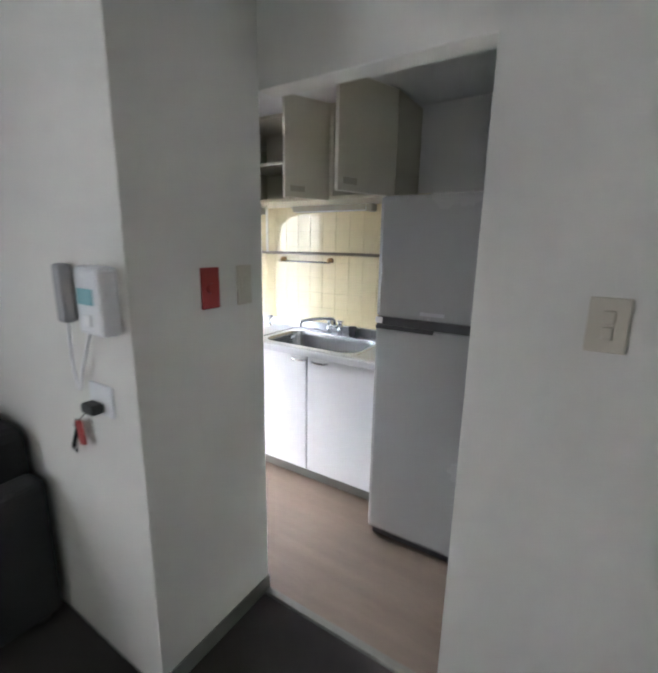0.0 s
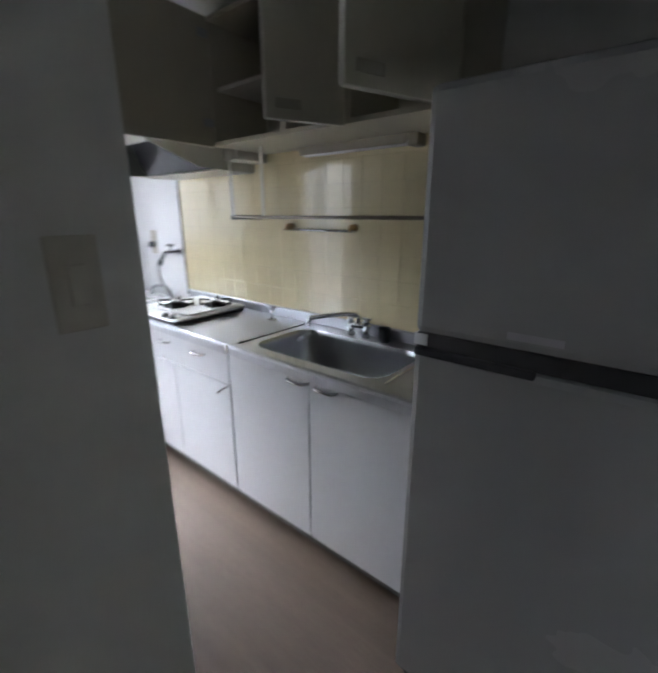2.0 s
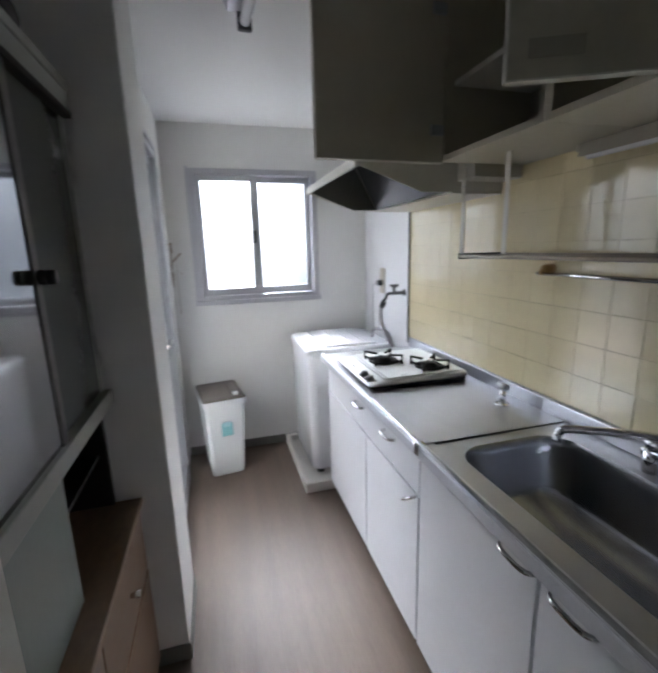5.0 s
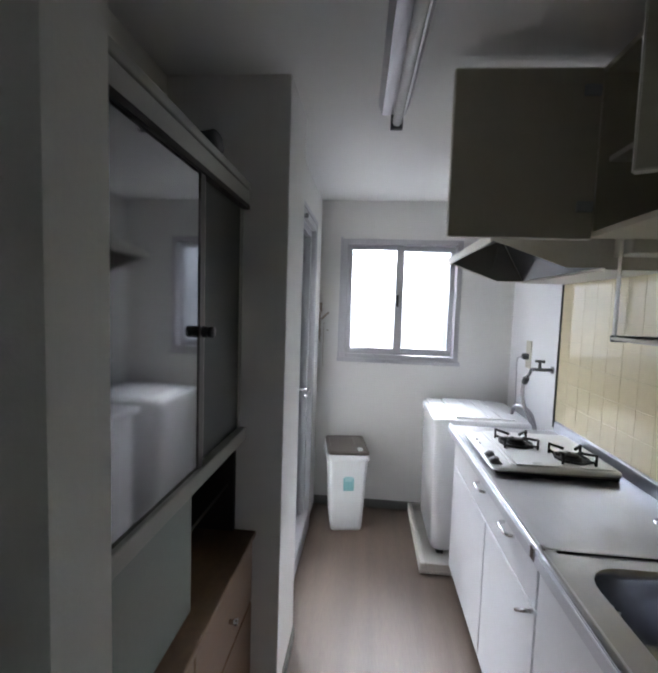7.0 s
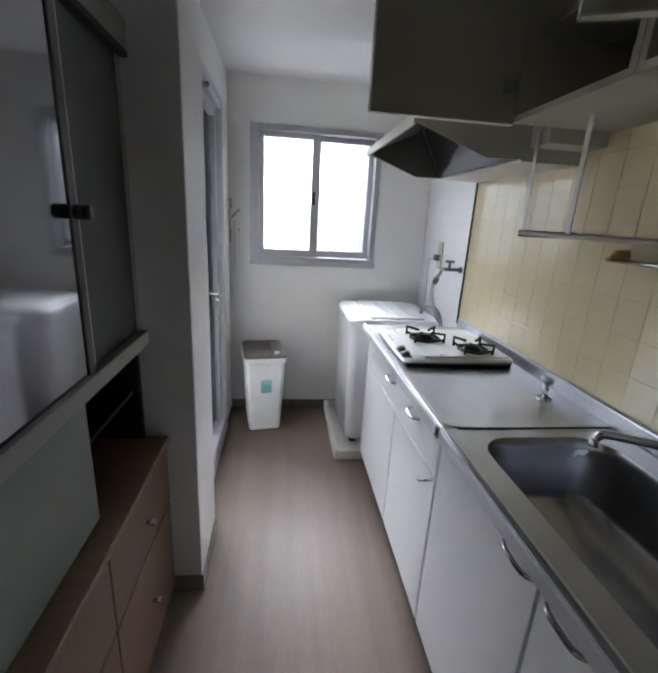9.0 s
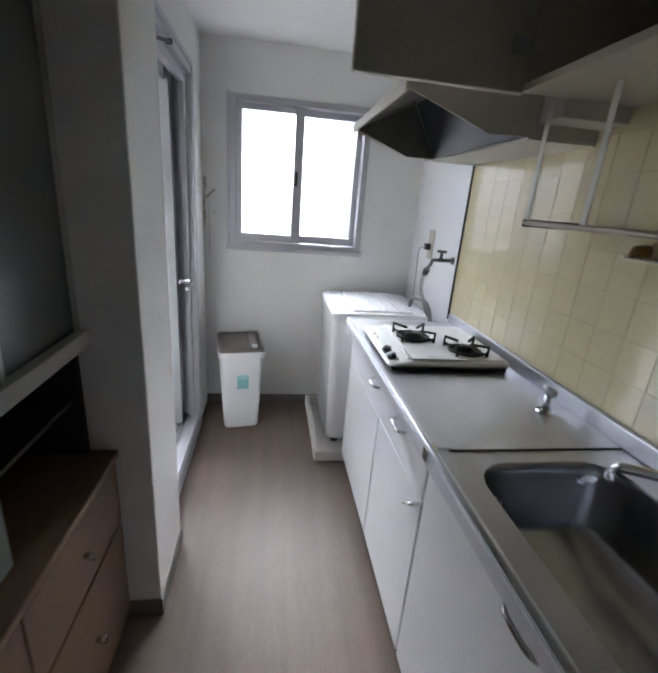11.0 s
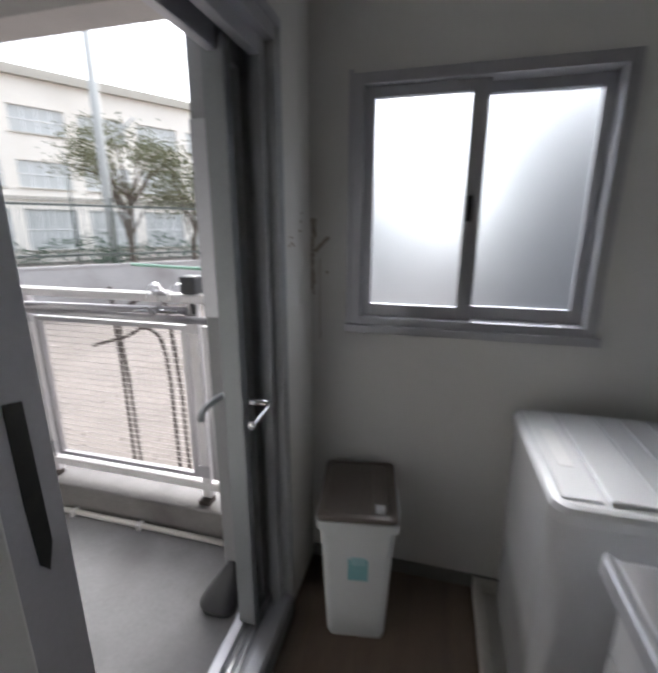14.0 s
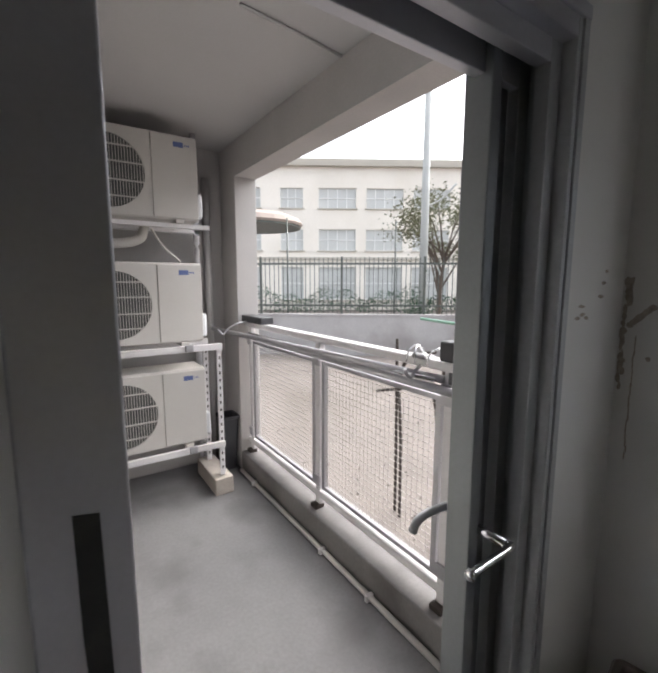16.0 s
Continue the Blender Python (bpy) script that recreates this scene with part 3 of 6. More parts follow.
def worktop():
    x0, x1, y0, y1, z, t = -1.833, 0.132, 1.776, 2.296, 0.83, 0.032
    w = thing("worktop", (-0.85, 2.03, 0.795), "stainless steel worktop with a pressed sink, dull and scratched", "worktop")
    inner = rounded(-0.715, -0.085, 1.855, 2.20, 0.085, 8)
    bm = bmesh.new()
    sx0 = -0.765
    # left, flat field with a raised front roll
    box(bm, x0, sx0, y0, y1, z - t, z, bevel=0.006)
    # right field round the bowl
    cx, cy = -0.40, 2.03
    outer = []
    for px, py in inner:
        dx, dy = px - cx, py - cy
        k = min(((x1 - cx) if dx > 0 else (cx - sx0)) / max(abs(dx), 1e-6), ((y1 - cy) if dy > 0 else (cy - y0)) / max(abs(dy), 1e-6))
        outer.append((cx + dx * k, cy + dy * k))
    corners = [(x1, y1), (sx0, y1), (sx0, y0), (x1, y0)]
    for c in corners:
        i = min(range(len(outer)), key=lambda j: (outer[j][0] - c[0]) ** 2 + (outer[j][1] - c[1]) ** 2)
        outer[i] = c
    zs = z - 0.0018
    loft(bm, [[(*p, zs - t) for p in outer], [(*p, zs) for p in outer], [(*p, zs) for p in inner]], False, False)
    part("top", bm, M_STEEL, w)
    bm = bmesh.new()
    def ring(grow, h):
        return [(cx + (px - cx) * grow, cy + (py - cy) * grow, h) for px, py in inner]
    loft(bm, [ring(1.0, zs), ring(0.985, zs - 0.006), ring(0.97, zs - 0.03), ring(0.93, zs - 0.15), ring(0.88, zs - 0.172), ring(0.3, zs - 0.178), ring(0.08, zs - 0.18)], False, True)
    bowl = part("sink_bowl", bm, M_SINK, w, "deep brushed steel sink bowl", True)
    bm = bmesh.new()
    rod(bm, (-0.235, 2.09, zs - 0.178), (-0.235, 2.09, zs - 0.170), 0.055, 24)
    rod(bm, (-0.235, 2.09, zs - 0.170), (-0.235, 2.09, zs - 0.166), 0.040, 24)
    part("drain", bm, M_CHROME, bowl, "round steel drain", True)
    part("upstand", boxes((x0, x1, 2.278, 2.297, z - 0.001, 0.878), bevel=0.004), M_STEEL, w)
    bm = bmesh.new()
    tube(bm, [(x0, y0 + 0.006, z + 0.002), (x1, y0 + 0.006, z + 0.002)], 0.007, 8)
    part("front_roll", bm, M_STEEL, w, "polished rolled front edge", True)
    # Nosing coloured paler than the top for the light its edge reflects
    part("nosing", boxes((x0 - 0.002, x1, y0 - 0.004, y0 + 0.004, z - t - 0.004, z - 0.003), (x0 - 0.002, x1, y0 - 0.003, y0 + 0.020, z - 0.002, z + 0.0035), bevel=0.003), M_EDGE, w, "satin front nosing, paled for reflected light")
    part("joint_bar", boxes((sx0 - 0.004, sx0 + 0.004, y0 + 0.06, y1 - 0.02, z - 0.002, z + 0.0025)), M_STEEL, w)
    # Solid dark strip stands for the shadow in the worktop seam
    part("seam_shadow", boxes((sx0 + 0.004, sx0 + 0.0065, y0 + 0.05, y1 - 0.02, z - 0.004, z + 0.0012)), M_RUBBER, w, "dark strip for the seam's shadow beside the joint bar")
    part("nosing_clip", boxes((sx0 - 0.012, sx0 + 0.012, y0 - 0.0065, y0 + 0.021, z - 0.028, z + 0.0055), bevel=0.002), M_CHROME, w, "small bright cover over the nosing joint")
    part("drainer_bead", boxes((-0.060, -0.054, 1.86, 2.262, z - 0.004, z + 0.0022), bevel=0.001), M_CHROME, w, "pressed bead beside the bowl")


worktop()


def tap():
    t = thing("kitchen_tap", (-0.43, 2.235, 0.83), "chrome two-handle mixer tap with a flat swivel spout", "tap")
    bm = bmesh.new()
    rod(bm, (-0.47, 2.235, 0.83), (-0.47, 2.235, 0.885), 0.016)
    rod(bm, (-0.39, 2.235, 0.83), (-0.39, 2.235, 0.885), 0.016)
    box(bm, -0.49, -0.37, 2.222, 2.248, 0.868, 0.890, 0.005)
    part("body", bm, M_CHROME, t, "", True)
    bm = bmesh.new()
    tube(bm, curve([(-0.43, 2.235, 0.885), (-0.43, 2.225, 0.925), (-0.46, 2.19, 0.935), (-0.55, 2.08, 0.928), (-0.57, 2.06, 0.915), (-0.572, 2.055, 0.89)], 5), 0.010, 10)
    part("spout", bm, M_CHROME, t, "", True)
    for x in (-0.47, -0.39):
        bm = bmesh.new()
        rod(bm, (x, 2.235, 0.885), (x, 2.235, 0.915), 0.014, 10, 0.018)
        box(bm, x - 0.024, x + 0.024, 2.230, 2.240, 0.912, 0.922, 0.003)
        part("tap_handle", bm, M_CHROME, t, "", True)
    s = thing("soap_cup", (-0.30, 2.24, 0.83), "small dark plastic cup beside the tap", "cup")
    bm = bmesh.new()
    loft(bm, [[(-0.30 + r * math.cos(a), 2.24 + r * math.sin(a), h) for a in [2 * math.pi * k / 16 for k in range(16)]] for r, h in ((0.022, 0.829), (0.027, 0.89), (0.024, 0.888), (0.02, 0.838))])
    part("cup", bm, M_FRIDGE_DARK, s, "", True)


tap()


def gas_cock():
    g = thing("gas_cock", (-0.945, 2.19, 0.83), "small chrome gas outlet standing on the worktop", "gas tap")
    bm = bmesh.new()
    rod(bm, (-0.94, 2.19, 0.829), (-0.94, 2.19, 0.836), 0.024, 16)
    rod(bm, (-0.94, 2.19, 0.836), (-0.94, 2.19, 0.885), 0.010, 12)
    part("stem", bm, M_CHROME, g, "", True)
    bm = bmesh.new()
    rod(bm, (-0.96, 2.19, 0.895), (-0.918, 2.185, 0.899), 0.012, 12)
    part("nozzle", bm, M_ALU_DARK, g, "", True)


gas_cock()


def hob():
    x0, x1, y0, y1 = -1.655, -1.215, 1.808, 2.252
    h = thing("gas_hob", (-1.52, 2.03, 0.83), "white two-burner gas hob with black pan supports", "hob")
    bm = bmesh.new()
    # rounded pan: dull skirt below, white enamel above, with a sloping control face at the front
    def ring(inset, h, front):
        return [(px, py, h - max(0.0, 1 - (py - y0) / 0.075) * front) for px, py in rounded(x0 + inset, x1 - inset, y0 + inset, y1 - inset, 0.03 - inset * 0.5, 6)]
    loft(bm, [ring(0.006, 0.840, 0.0), ring(0.0, 0.846, 0.004), ring(0.0, 0.850, 0.006)])
    part("skirt", bm, M_HOB_SIDE, h, "dull grey sheet-metal skirt", True)
    bm = bmesh.new()
    loft(bm, [ring(0.0, 0.8505, 0.006), ring(0.001, 0.858, 0.012), ring(0.006, 0.863, 0.014), ring(0.016, 0.8645, 0.014)])
    part("body", bm, M_HOB, h)
    # Black slab set in under the hob to draw the shadow beneath it
    part("shadow_gap_slab", boxes((x0 + 0.016, x1 - 0.014, y0 + 0.016, y1 - 0.012, 0.8295, 0.8405)), M_RUBBER, h)
    part("top_plate", boxes((x0 + 0.02, x1 - 0.02, y0 + 0.085, y1 - 0.02, 0.8635, 0.8675), bevel=0.0035), M_HOB, h, "raised enamel burner plate")
    part("control_ridge", boxes((x0 + 0.03, x1 - 0.03, y0 + 0.070, y0 + 0.079, 0.8615, 0.8670), bevel=0.002), M_HOB, h, "pressed ridge behind the controls")
    for kx in (-1.338, -1.276):
        part("knob_well", boxes((kx - 0.024, kx + 0.024, y0 + 0.006, y0 + 0.046, 0.8545, 0.8575), bevel=0.001), M_HOB_SIDE, h, "grey recessed knob surround")
        bm = bmesh.new()
        rod(bm, (kx, y0 + 0.026, 0.855), (kx, y0 + 0.022, 0.871), 0.017, 18, 0.015)
        box(bm, kx - 0.013, kx + 0.013, y0 + 0.019, y0 + 0.025, 0.869, 0.875, 0.002)
        part("knob", bm, M_KNOB, h, "grey control knob", True)
    pieces("printed_mark", ((-1.545, -1.525, y0 + 0.022, y0 + 0.030, 0.8535, 0.8565), (-1.50, -1.475, y0 + 0.024, y0 + 0.029, 0.8535, 0.8565)), M_KNOB, h, label="small printed mark")
    for bx, by, r in ((-1.470, 1.972, 0.088), (-1.322, 2.122, 0.080), ):
        b = part("burner", burner_mesh(bx, by, r), M_BLACK, h, "black cast burner with a pan support", True)
        for k in range(4):
            bm = bmesh.new()
            a = radians(45 + 90 * k)
            c, s = math.cos(a), math.sin(a)
            tube(bm, [(bx + c * r, by + s * r, 0.862), (bx + c * r * 1.02, by + s * r * 1.02, 0.905), (bx + c * 0.03, by + s * 0.03, 0.900)], 0.0058, 6)
            tube(bm, [(bx + c * r * 0.99, by + s * r * 0.99, 0.880), (bx + c * 0.04, by + s * 0.04, 0.868)], 0.005, 6)
            a2 = a + radians(45)
            tube(bm, [(bx + c * r * 0.8, by + s * r * 0.8, 0.874), (bx + math.cos(a2) * r * 0.72, by + math.sin(a2) * r * 0.72, 0.872), (bx - s * r * 0.8, by + c * r * 0.8, 0.874)], 0.005, 6)
            part("pan_support", bm, M_BLACK, b)


def burner_mesh(bx, by, r):
    bm = bmesh.new()
    rod(bm, (bx, by, 0.862), (bx, by, 0.868), r * 0.72, 28)
    rod(bm, (bx, by, 0.868), (bx, by, 0.880), r * 0.42, 24)
    rod(bm, (bx, by, 0.880), (bx, by, 0.890), r * 0.34, 24, r * 0.24)
    return bm


hob()


# ---- kitchen: hood, upper cabinets, shelf ----
def hood():
    x0, x1 = -1.865, -1.145
    h = thing("range_hood", (-1.53, 2.30, 1.56), "shallow sheet-steel range hood, inside coloured dark for shade", "range hood")
    out = [(1.735, 1.640), (1.735, 1.662), (1.98, 1.775), (2.298, 1.80), (2.298, 1.560), (1.975, 1.556)]
    for xs in ((x0, x0 + 0.004), (x1 - 0.004, x1)):
        bm = bmesh.new()
        prism(bm, out, 0, *xs)
        part("side_panel", bm, M_HOOD, h)
    bm = bmesh.new()
    prism(bm, [(1.735, 1.640), (1.735, 1.662), (1.98, 1.775), (2.298, 1.80), (2.298, 1.795), (1.983, 1.770), (1.740, 1.659), (1.740, 1.640)], 0, x0 + 0.004, x1 - 0.004)
    part("canopy", bm, M_HOOD, h)
    # liners painted with inner shade: grey on far side panel, black on sloping back
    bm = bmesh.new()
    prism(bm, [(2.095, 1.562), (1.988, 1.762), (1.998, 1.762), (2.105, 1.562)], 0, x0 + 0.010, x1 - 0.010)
    part("inner_back", bm, M_HOOD_IN, h, "sloping back, black for the inner shade")
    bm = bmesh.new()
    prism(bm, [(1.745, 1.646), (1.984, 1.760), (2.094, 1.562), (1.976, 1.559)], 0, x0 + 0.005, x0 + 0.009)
    part("side_liner", bm, M_HOOD_GREY, h, "side lining, grey for half shade")
    # Lining goes from grey to black where shade deepens in the canopy
    for xa, xb, material, label in ((x0 + 0.006, -1.37, M_HOOD_GREY, "canopy lining, grey for half shade"), (-1.369, x1 - 0.006, M_HOOD_IN, "canopy lining, black for deep shade")):
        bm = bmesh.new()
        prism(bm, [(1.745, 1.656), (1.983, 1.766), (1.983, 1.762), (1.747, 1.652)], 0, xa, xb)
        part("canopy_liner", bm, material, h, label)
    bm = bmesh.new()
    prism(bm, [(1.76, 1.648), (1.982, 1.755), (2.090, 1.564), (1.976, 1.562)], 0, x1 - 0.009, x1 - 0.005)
    part("side_liner", bm, M_HOOD_IN, h, "side lining, black for the inner shade")
    bm = bmesh.new()
    rod(bm, (-1.70, 1.90, 1.60), (-1.70, 1.93, 1.735), 0.004, 8)
    part("lamp_stem", bm, M_HOOD_GREY, h)
    part("rim", boxes((x0, x1, 1.731, 1.739, 1.632, 1.664), bevel=0.002), M_UPPER_EDGE, h, "pale front lip")
    part("bottom_lip", boxes((x0, x1, 2.090, 2.298, 1.552, 1.558)), M_HOOD, h)


hood()

CAB_Z0, CAB_Z1, CAB_Y = 1.632, 2.105, 1.985


def upper_cabinets():
    xs = (-1.045, -0.62, -0.325, 0.055)
    hinge = ("left", "right", "right")
    free = ((-1.022, 1.577), (-0.444, 1.748), (-0.067, 1.637))
    for i in range(3):
        x0, x1 = xs[i] + 0.001, xs[i + 1] - 0.001
        c = thing("wall_cabinet", ((x0 + x1) / 2, 2.14, CAB_Z0), "cream wall cabinet with its door standing open, empty inside", "kitchen cabinet", "upper cabinets")
        w = 0.016
        pieces("carcass_panel", ((x0, x0 + w, CAB_Y, 2.298, CAB_Z0, CAB_Z1), (x1 - w, x1, CAB_Y, 2.298, CAB_Z0, CAB_Z1), (x0 + w, x1 - w, CAB_Y, 2.298, CAB_Z0, CAB_Z0 + w), (x0 + w, x1 - w, CAB_Y, 2.298, CAB_Z1 - w, CAB_Z1), (x0 + w, x1 - w, 2.29, 2.298, CAB_Z0 + w, CAB_Z1 - w)), M_UPPER, c)
        part("shelf", boxes((x0 + w, x1 - w, CAB_Y + 0.03, 2.29, 1.845, 1.86)), M_UPPER_EDGE, c, "pale shelf board")
        hx = x0 + 0.008 if hinge[i] == "left" else x1 - 0.008
        d = Vector((free[i][0] - hx, free[i][1] - CAB_Y, 0))
        ang = math.atan2(d.y, d.x)
        m = Matrix.Translation((hx, CAB_Y - 0.004, 0)) @ Matrix.Rotation(ang, 4, "Z")
        L = d.length
        side = 1 if hinge[i] == "left" else -1
        door = part("door", boxes((0.0, L, -0.009, 0.009, CAB_Z0 - 0.004, CAB_Z1 - 0.004), bevel=0.0015, m=m), M_UPPER, c)
        part("edging", boxes((L, L + 0.003, -0.0095, 0.0095, CAB_Z0 - 0.004, CAB_Z1 - 0.004), (0, L, -0.0095, 0.0095, CAB_Z0 - 0.007, CAB_Z0 - 0.004), (0, L, -0.0095, 0.0095, CAB_Z1 - 0.004, CAB_Z1 - 0.001), m=m), M_UPPER_EDGE, door, "pale edging strip")
        part("pull", boxes((L - 0.11, L - 0.03, -side * 0.009, -side * 0.013, CAB_Z0 + 0.025, CAB_Z0 + 0.05), bevel=0.001, m=m), M_UPPER_IN, door, "recessed oval pull")
        for hz in (CAB_Z0 + 0.07, CAB_Z1 - 0.08):
            part("hinge", boxes((0.005, 0.05, side * 0.009, side * 0.019, hz, hz + 0.03), bevel=0.002, m=m), M_ALU_DARK, door)


upper_cabinets()


def strip_light():
    s = thing("under_cabinet_light", (-0.50, 2.25, CAB_Z0 - 0.04), "slim white strip lamp under the wall cabinets", "lamp")
    part("housing", boxes((-0.78, -0.215, 2.235, 2.296, CAB_Z0 - 0.020, CAB_Z0 - 0.001), bevel=0.004), M_UPPER, s)
    part("end_cap", boxes((-0.232, -0.19, 2.230, 2.297, CAB_Z0 - 0.045, CAB_Z0 - 0.002), bevel=0.006), M_UPPER_IN, s, "brown end cap")
    bm = bmesh.new()
    rod(bm, (-0.76, 2.262, CAB_Z0 - 0.031), (-0.235, 2.262, CAB_Z0 - 0.031), 0.010, 12)
    part("tube", bm, M_TUBE, s, "", True)
    part("tube_shade", boxes((-0.76, -0.235, 2.228, 2.232, CAB_Z0 - 0.036, CAB_Z0 - 0.003)), M_UPPER_IN, s, "brown shade strip")


strip_light()


def hood_box():
    solid("duct_box", boxes((-1.143, -1.048, 2.11, 2.298, 1.592, 1.70), bevel=0.003), M_HOOD, "small grey metal box beside the hood", "duct box")


hood_box()


def wire_shelf():
    s = thing("hanging_shelf", (-0.55, 2.15, 1.33), "narrow steel shelf hung below the wall cabinets on flat straps", "shelf")
    for y, r in ((2.10, 0.0065), (2.14, 0.0028), (2.18, 0.0028), (2.22, 0.0028), (2.25, 0.0028), (2.285, 0.0065)):
        bm = bmesh.new()
        rod(bm, (-1.09, y, 1.337), (0.12, y, 1.337), r, 8)
        part("bar", bm, M_SHELF, s, "", True)
    part("end_bar", boxes((-1.098, -1.088, 2.095, 2.29, 1.326, 1.346), bevel=0.002), M_DARKTRIM, s, "dark end bar")
    for x, y in ((-1.092, 2.104), (-0.875, 2.104)):
        part("strap", boxes((x - 0.009, x + 0.009, y - 0.0015, y + 0.0015, 1.336, 1.632)), M_UPPER_EDGE, s, "pale flat strap")
    t = thing("towel_rail", (-0.69, 2.28, 1.27), "short towel rail on two round amber brackets", "towel rail")
    for x in (-0.883, -0.502):
        bm = bmesh.new()
        rod(bm, (x, 2.299, 1.294), (x, 2.262, 1.294), 0.017, 16, 0.013)
        rod(bm, (x, 2.262, 1.294), (x, 2.255, 1.276), 0.009, 10)
        part("bracket", bm, M_SOAP, t, "amber plastic bracket", True)
    bm = bmesh.new()
    rod(bm, (-0.90, 2.258, 1.280), (-0.485, 2.258, 1.280), 0.006, 10)
    part("bar", bm, M_CHROME, t, "", True)


wire_shelf()


def ceiling_lamp():
    c = thing("ceiling_light", (-0.80, 1.44, CEIL), "unlit fluorescent fitting with a bare tube beside its grey reflector", "lamp")
    bm = bmesh.new()
    prism(bm, [(1.395, CEIL), (1.505, CEIL), (1.490, CEIL - 0.035), (1.410, CEIL - 0.035)], 0, -1.24, -0.30)
    part("housing", bm, M_ALU, c, "grey metal reflector")
    for y in (1.462,):
        bm = bmesh.new()
        rod(bm, (-1.225, y, CEIL - 0.062), (-0.315, y, CEIL - 0.062), 0.0165, 14)
        part("tube", bm, M_TUBE, c, "", True)
    for x in (-1.25, -0.31):
        part("end_socket", boxes((x, x + 0.018, 1.440, 1.484, CEIL - 0.084, CEIL - 0.03), bevel=0.004), M_FRIDGE_DARK, c, "dark tube socket")
    c.location = (-0.83, 1.410, CEIL)
    c.rotation_euler = (0, 0, radians(1.6))


ceiling_lamp()


# ---- kitchen: washing machine, tray, tap, socket, bin, fridge, hutch ----
def washer():
    x0, x1, y0, y1 = -2.51, -1.985, 1.735, 2.255
    w = thing("washing_machine", (-2.25, 2.0, 0.022), "white top-loading washing machine with a ribbed lid", "washing machine")
    bm = bmesh.new()
    loft(bm, [[(*p, h) for p in rounded(x0 + i, x1 - i, y0 + i, y1 - i, 0.05, 6)] for i, h in ((0.03, 0.055), (0.012, 0.07), (0.006, 0.40), (0.0, 0.765), (0.0, 0.775))])
    part("body", bm, M_WASHER, w, "", True)
    bm = bmesh.new()
    loft(bm, [[(*p, h) for p in rounded(x0 - 0.004 + i, x1 + 0.004 - i, y0 - 0.006 + i, y1 + 0.004 - i, 0.045, 6)] for i, h in ((0.0, 0.776), (0.0, 0.800), (0.006, 0.812), (0.018, 0.817))])
    part("top_frame", bm, M_WASHER, w)
    lid = part("lid", boxes((x0 + 0.03, x1 - 0.03, y0 + 0.115, y1 - 0.09, 0.815, 0.827), bevel=0.005), M_WASHER, w, "ribbed white lid")
    for y in (1.95, 2.02, 2.09):
        part("lid_rib", boxes((x0 + 0.05, x1 - 0.05, y, y + 0.012, 0.826, 0.832), bevel=0.003), M_WASHER, lid)
    part("control_panel", boxes((x0 + 0.03, x1 - 0.03, y0 + 0.02, y0 + 0.105, 0.815, 0.822), bevel=0.003), M_WHITE_PLASTIC, w)
    part("display", boxes((-2.35, -2.15, y0 + 0.045, y0 + 0.08, 0.8215, 0.8235)), M_PANEL, w, "pale control strip")
    for x in (x0 + 0.05, x1 - 0.09):
        for y in (y0 + 0.05, y1 - 0.09):
            part("foot", boxes((x, x + 0.04, y, y + 0.04, 0.0215, 0.06), bevel=0.004), M_RUBBER, w, "black rubber foot")
    t = thing("washer_tray", (-2.21, 2.0, 0.0), "worn beige plastic drip tray under the washing machine", "tray")
    xa, xb, ya, yb = -2.548, -1.872, 1.672, 2.296
    part("base", boxes((xa, xb, ya, yb, 0.001, 0.022), bevel=0.004), M_TRAY, t)
    part("rim", boxes((xa, xb, ya, ya + 0.03, 0.020, 0.062), (xa, xb, yb - 0.03, yb, 0.020, 0.062), (xa, xa + 0.03, ya + 0.03, yb - 0.03, 0.020, 0.062), (xb - 0.03, xb, ya + 0.03, yb - 0.03, 0.020, 0.062), bevel=0.006), M_TRAY, t)


washer()


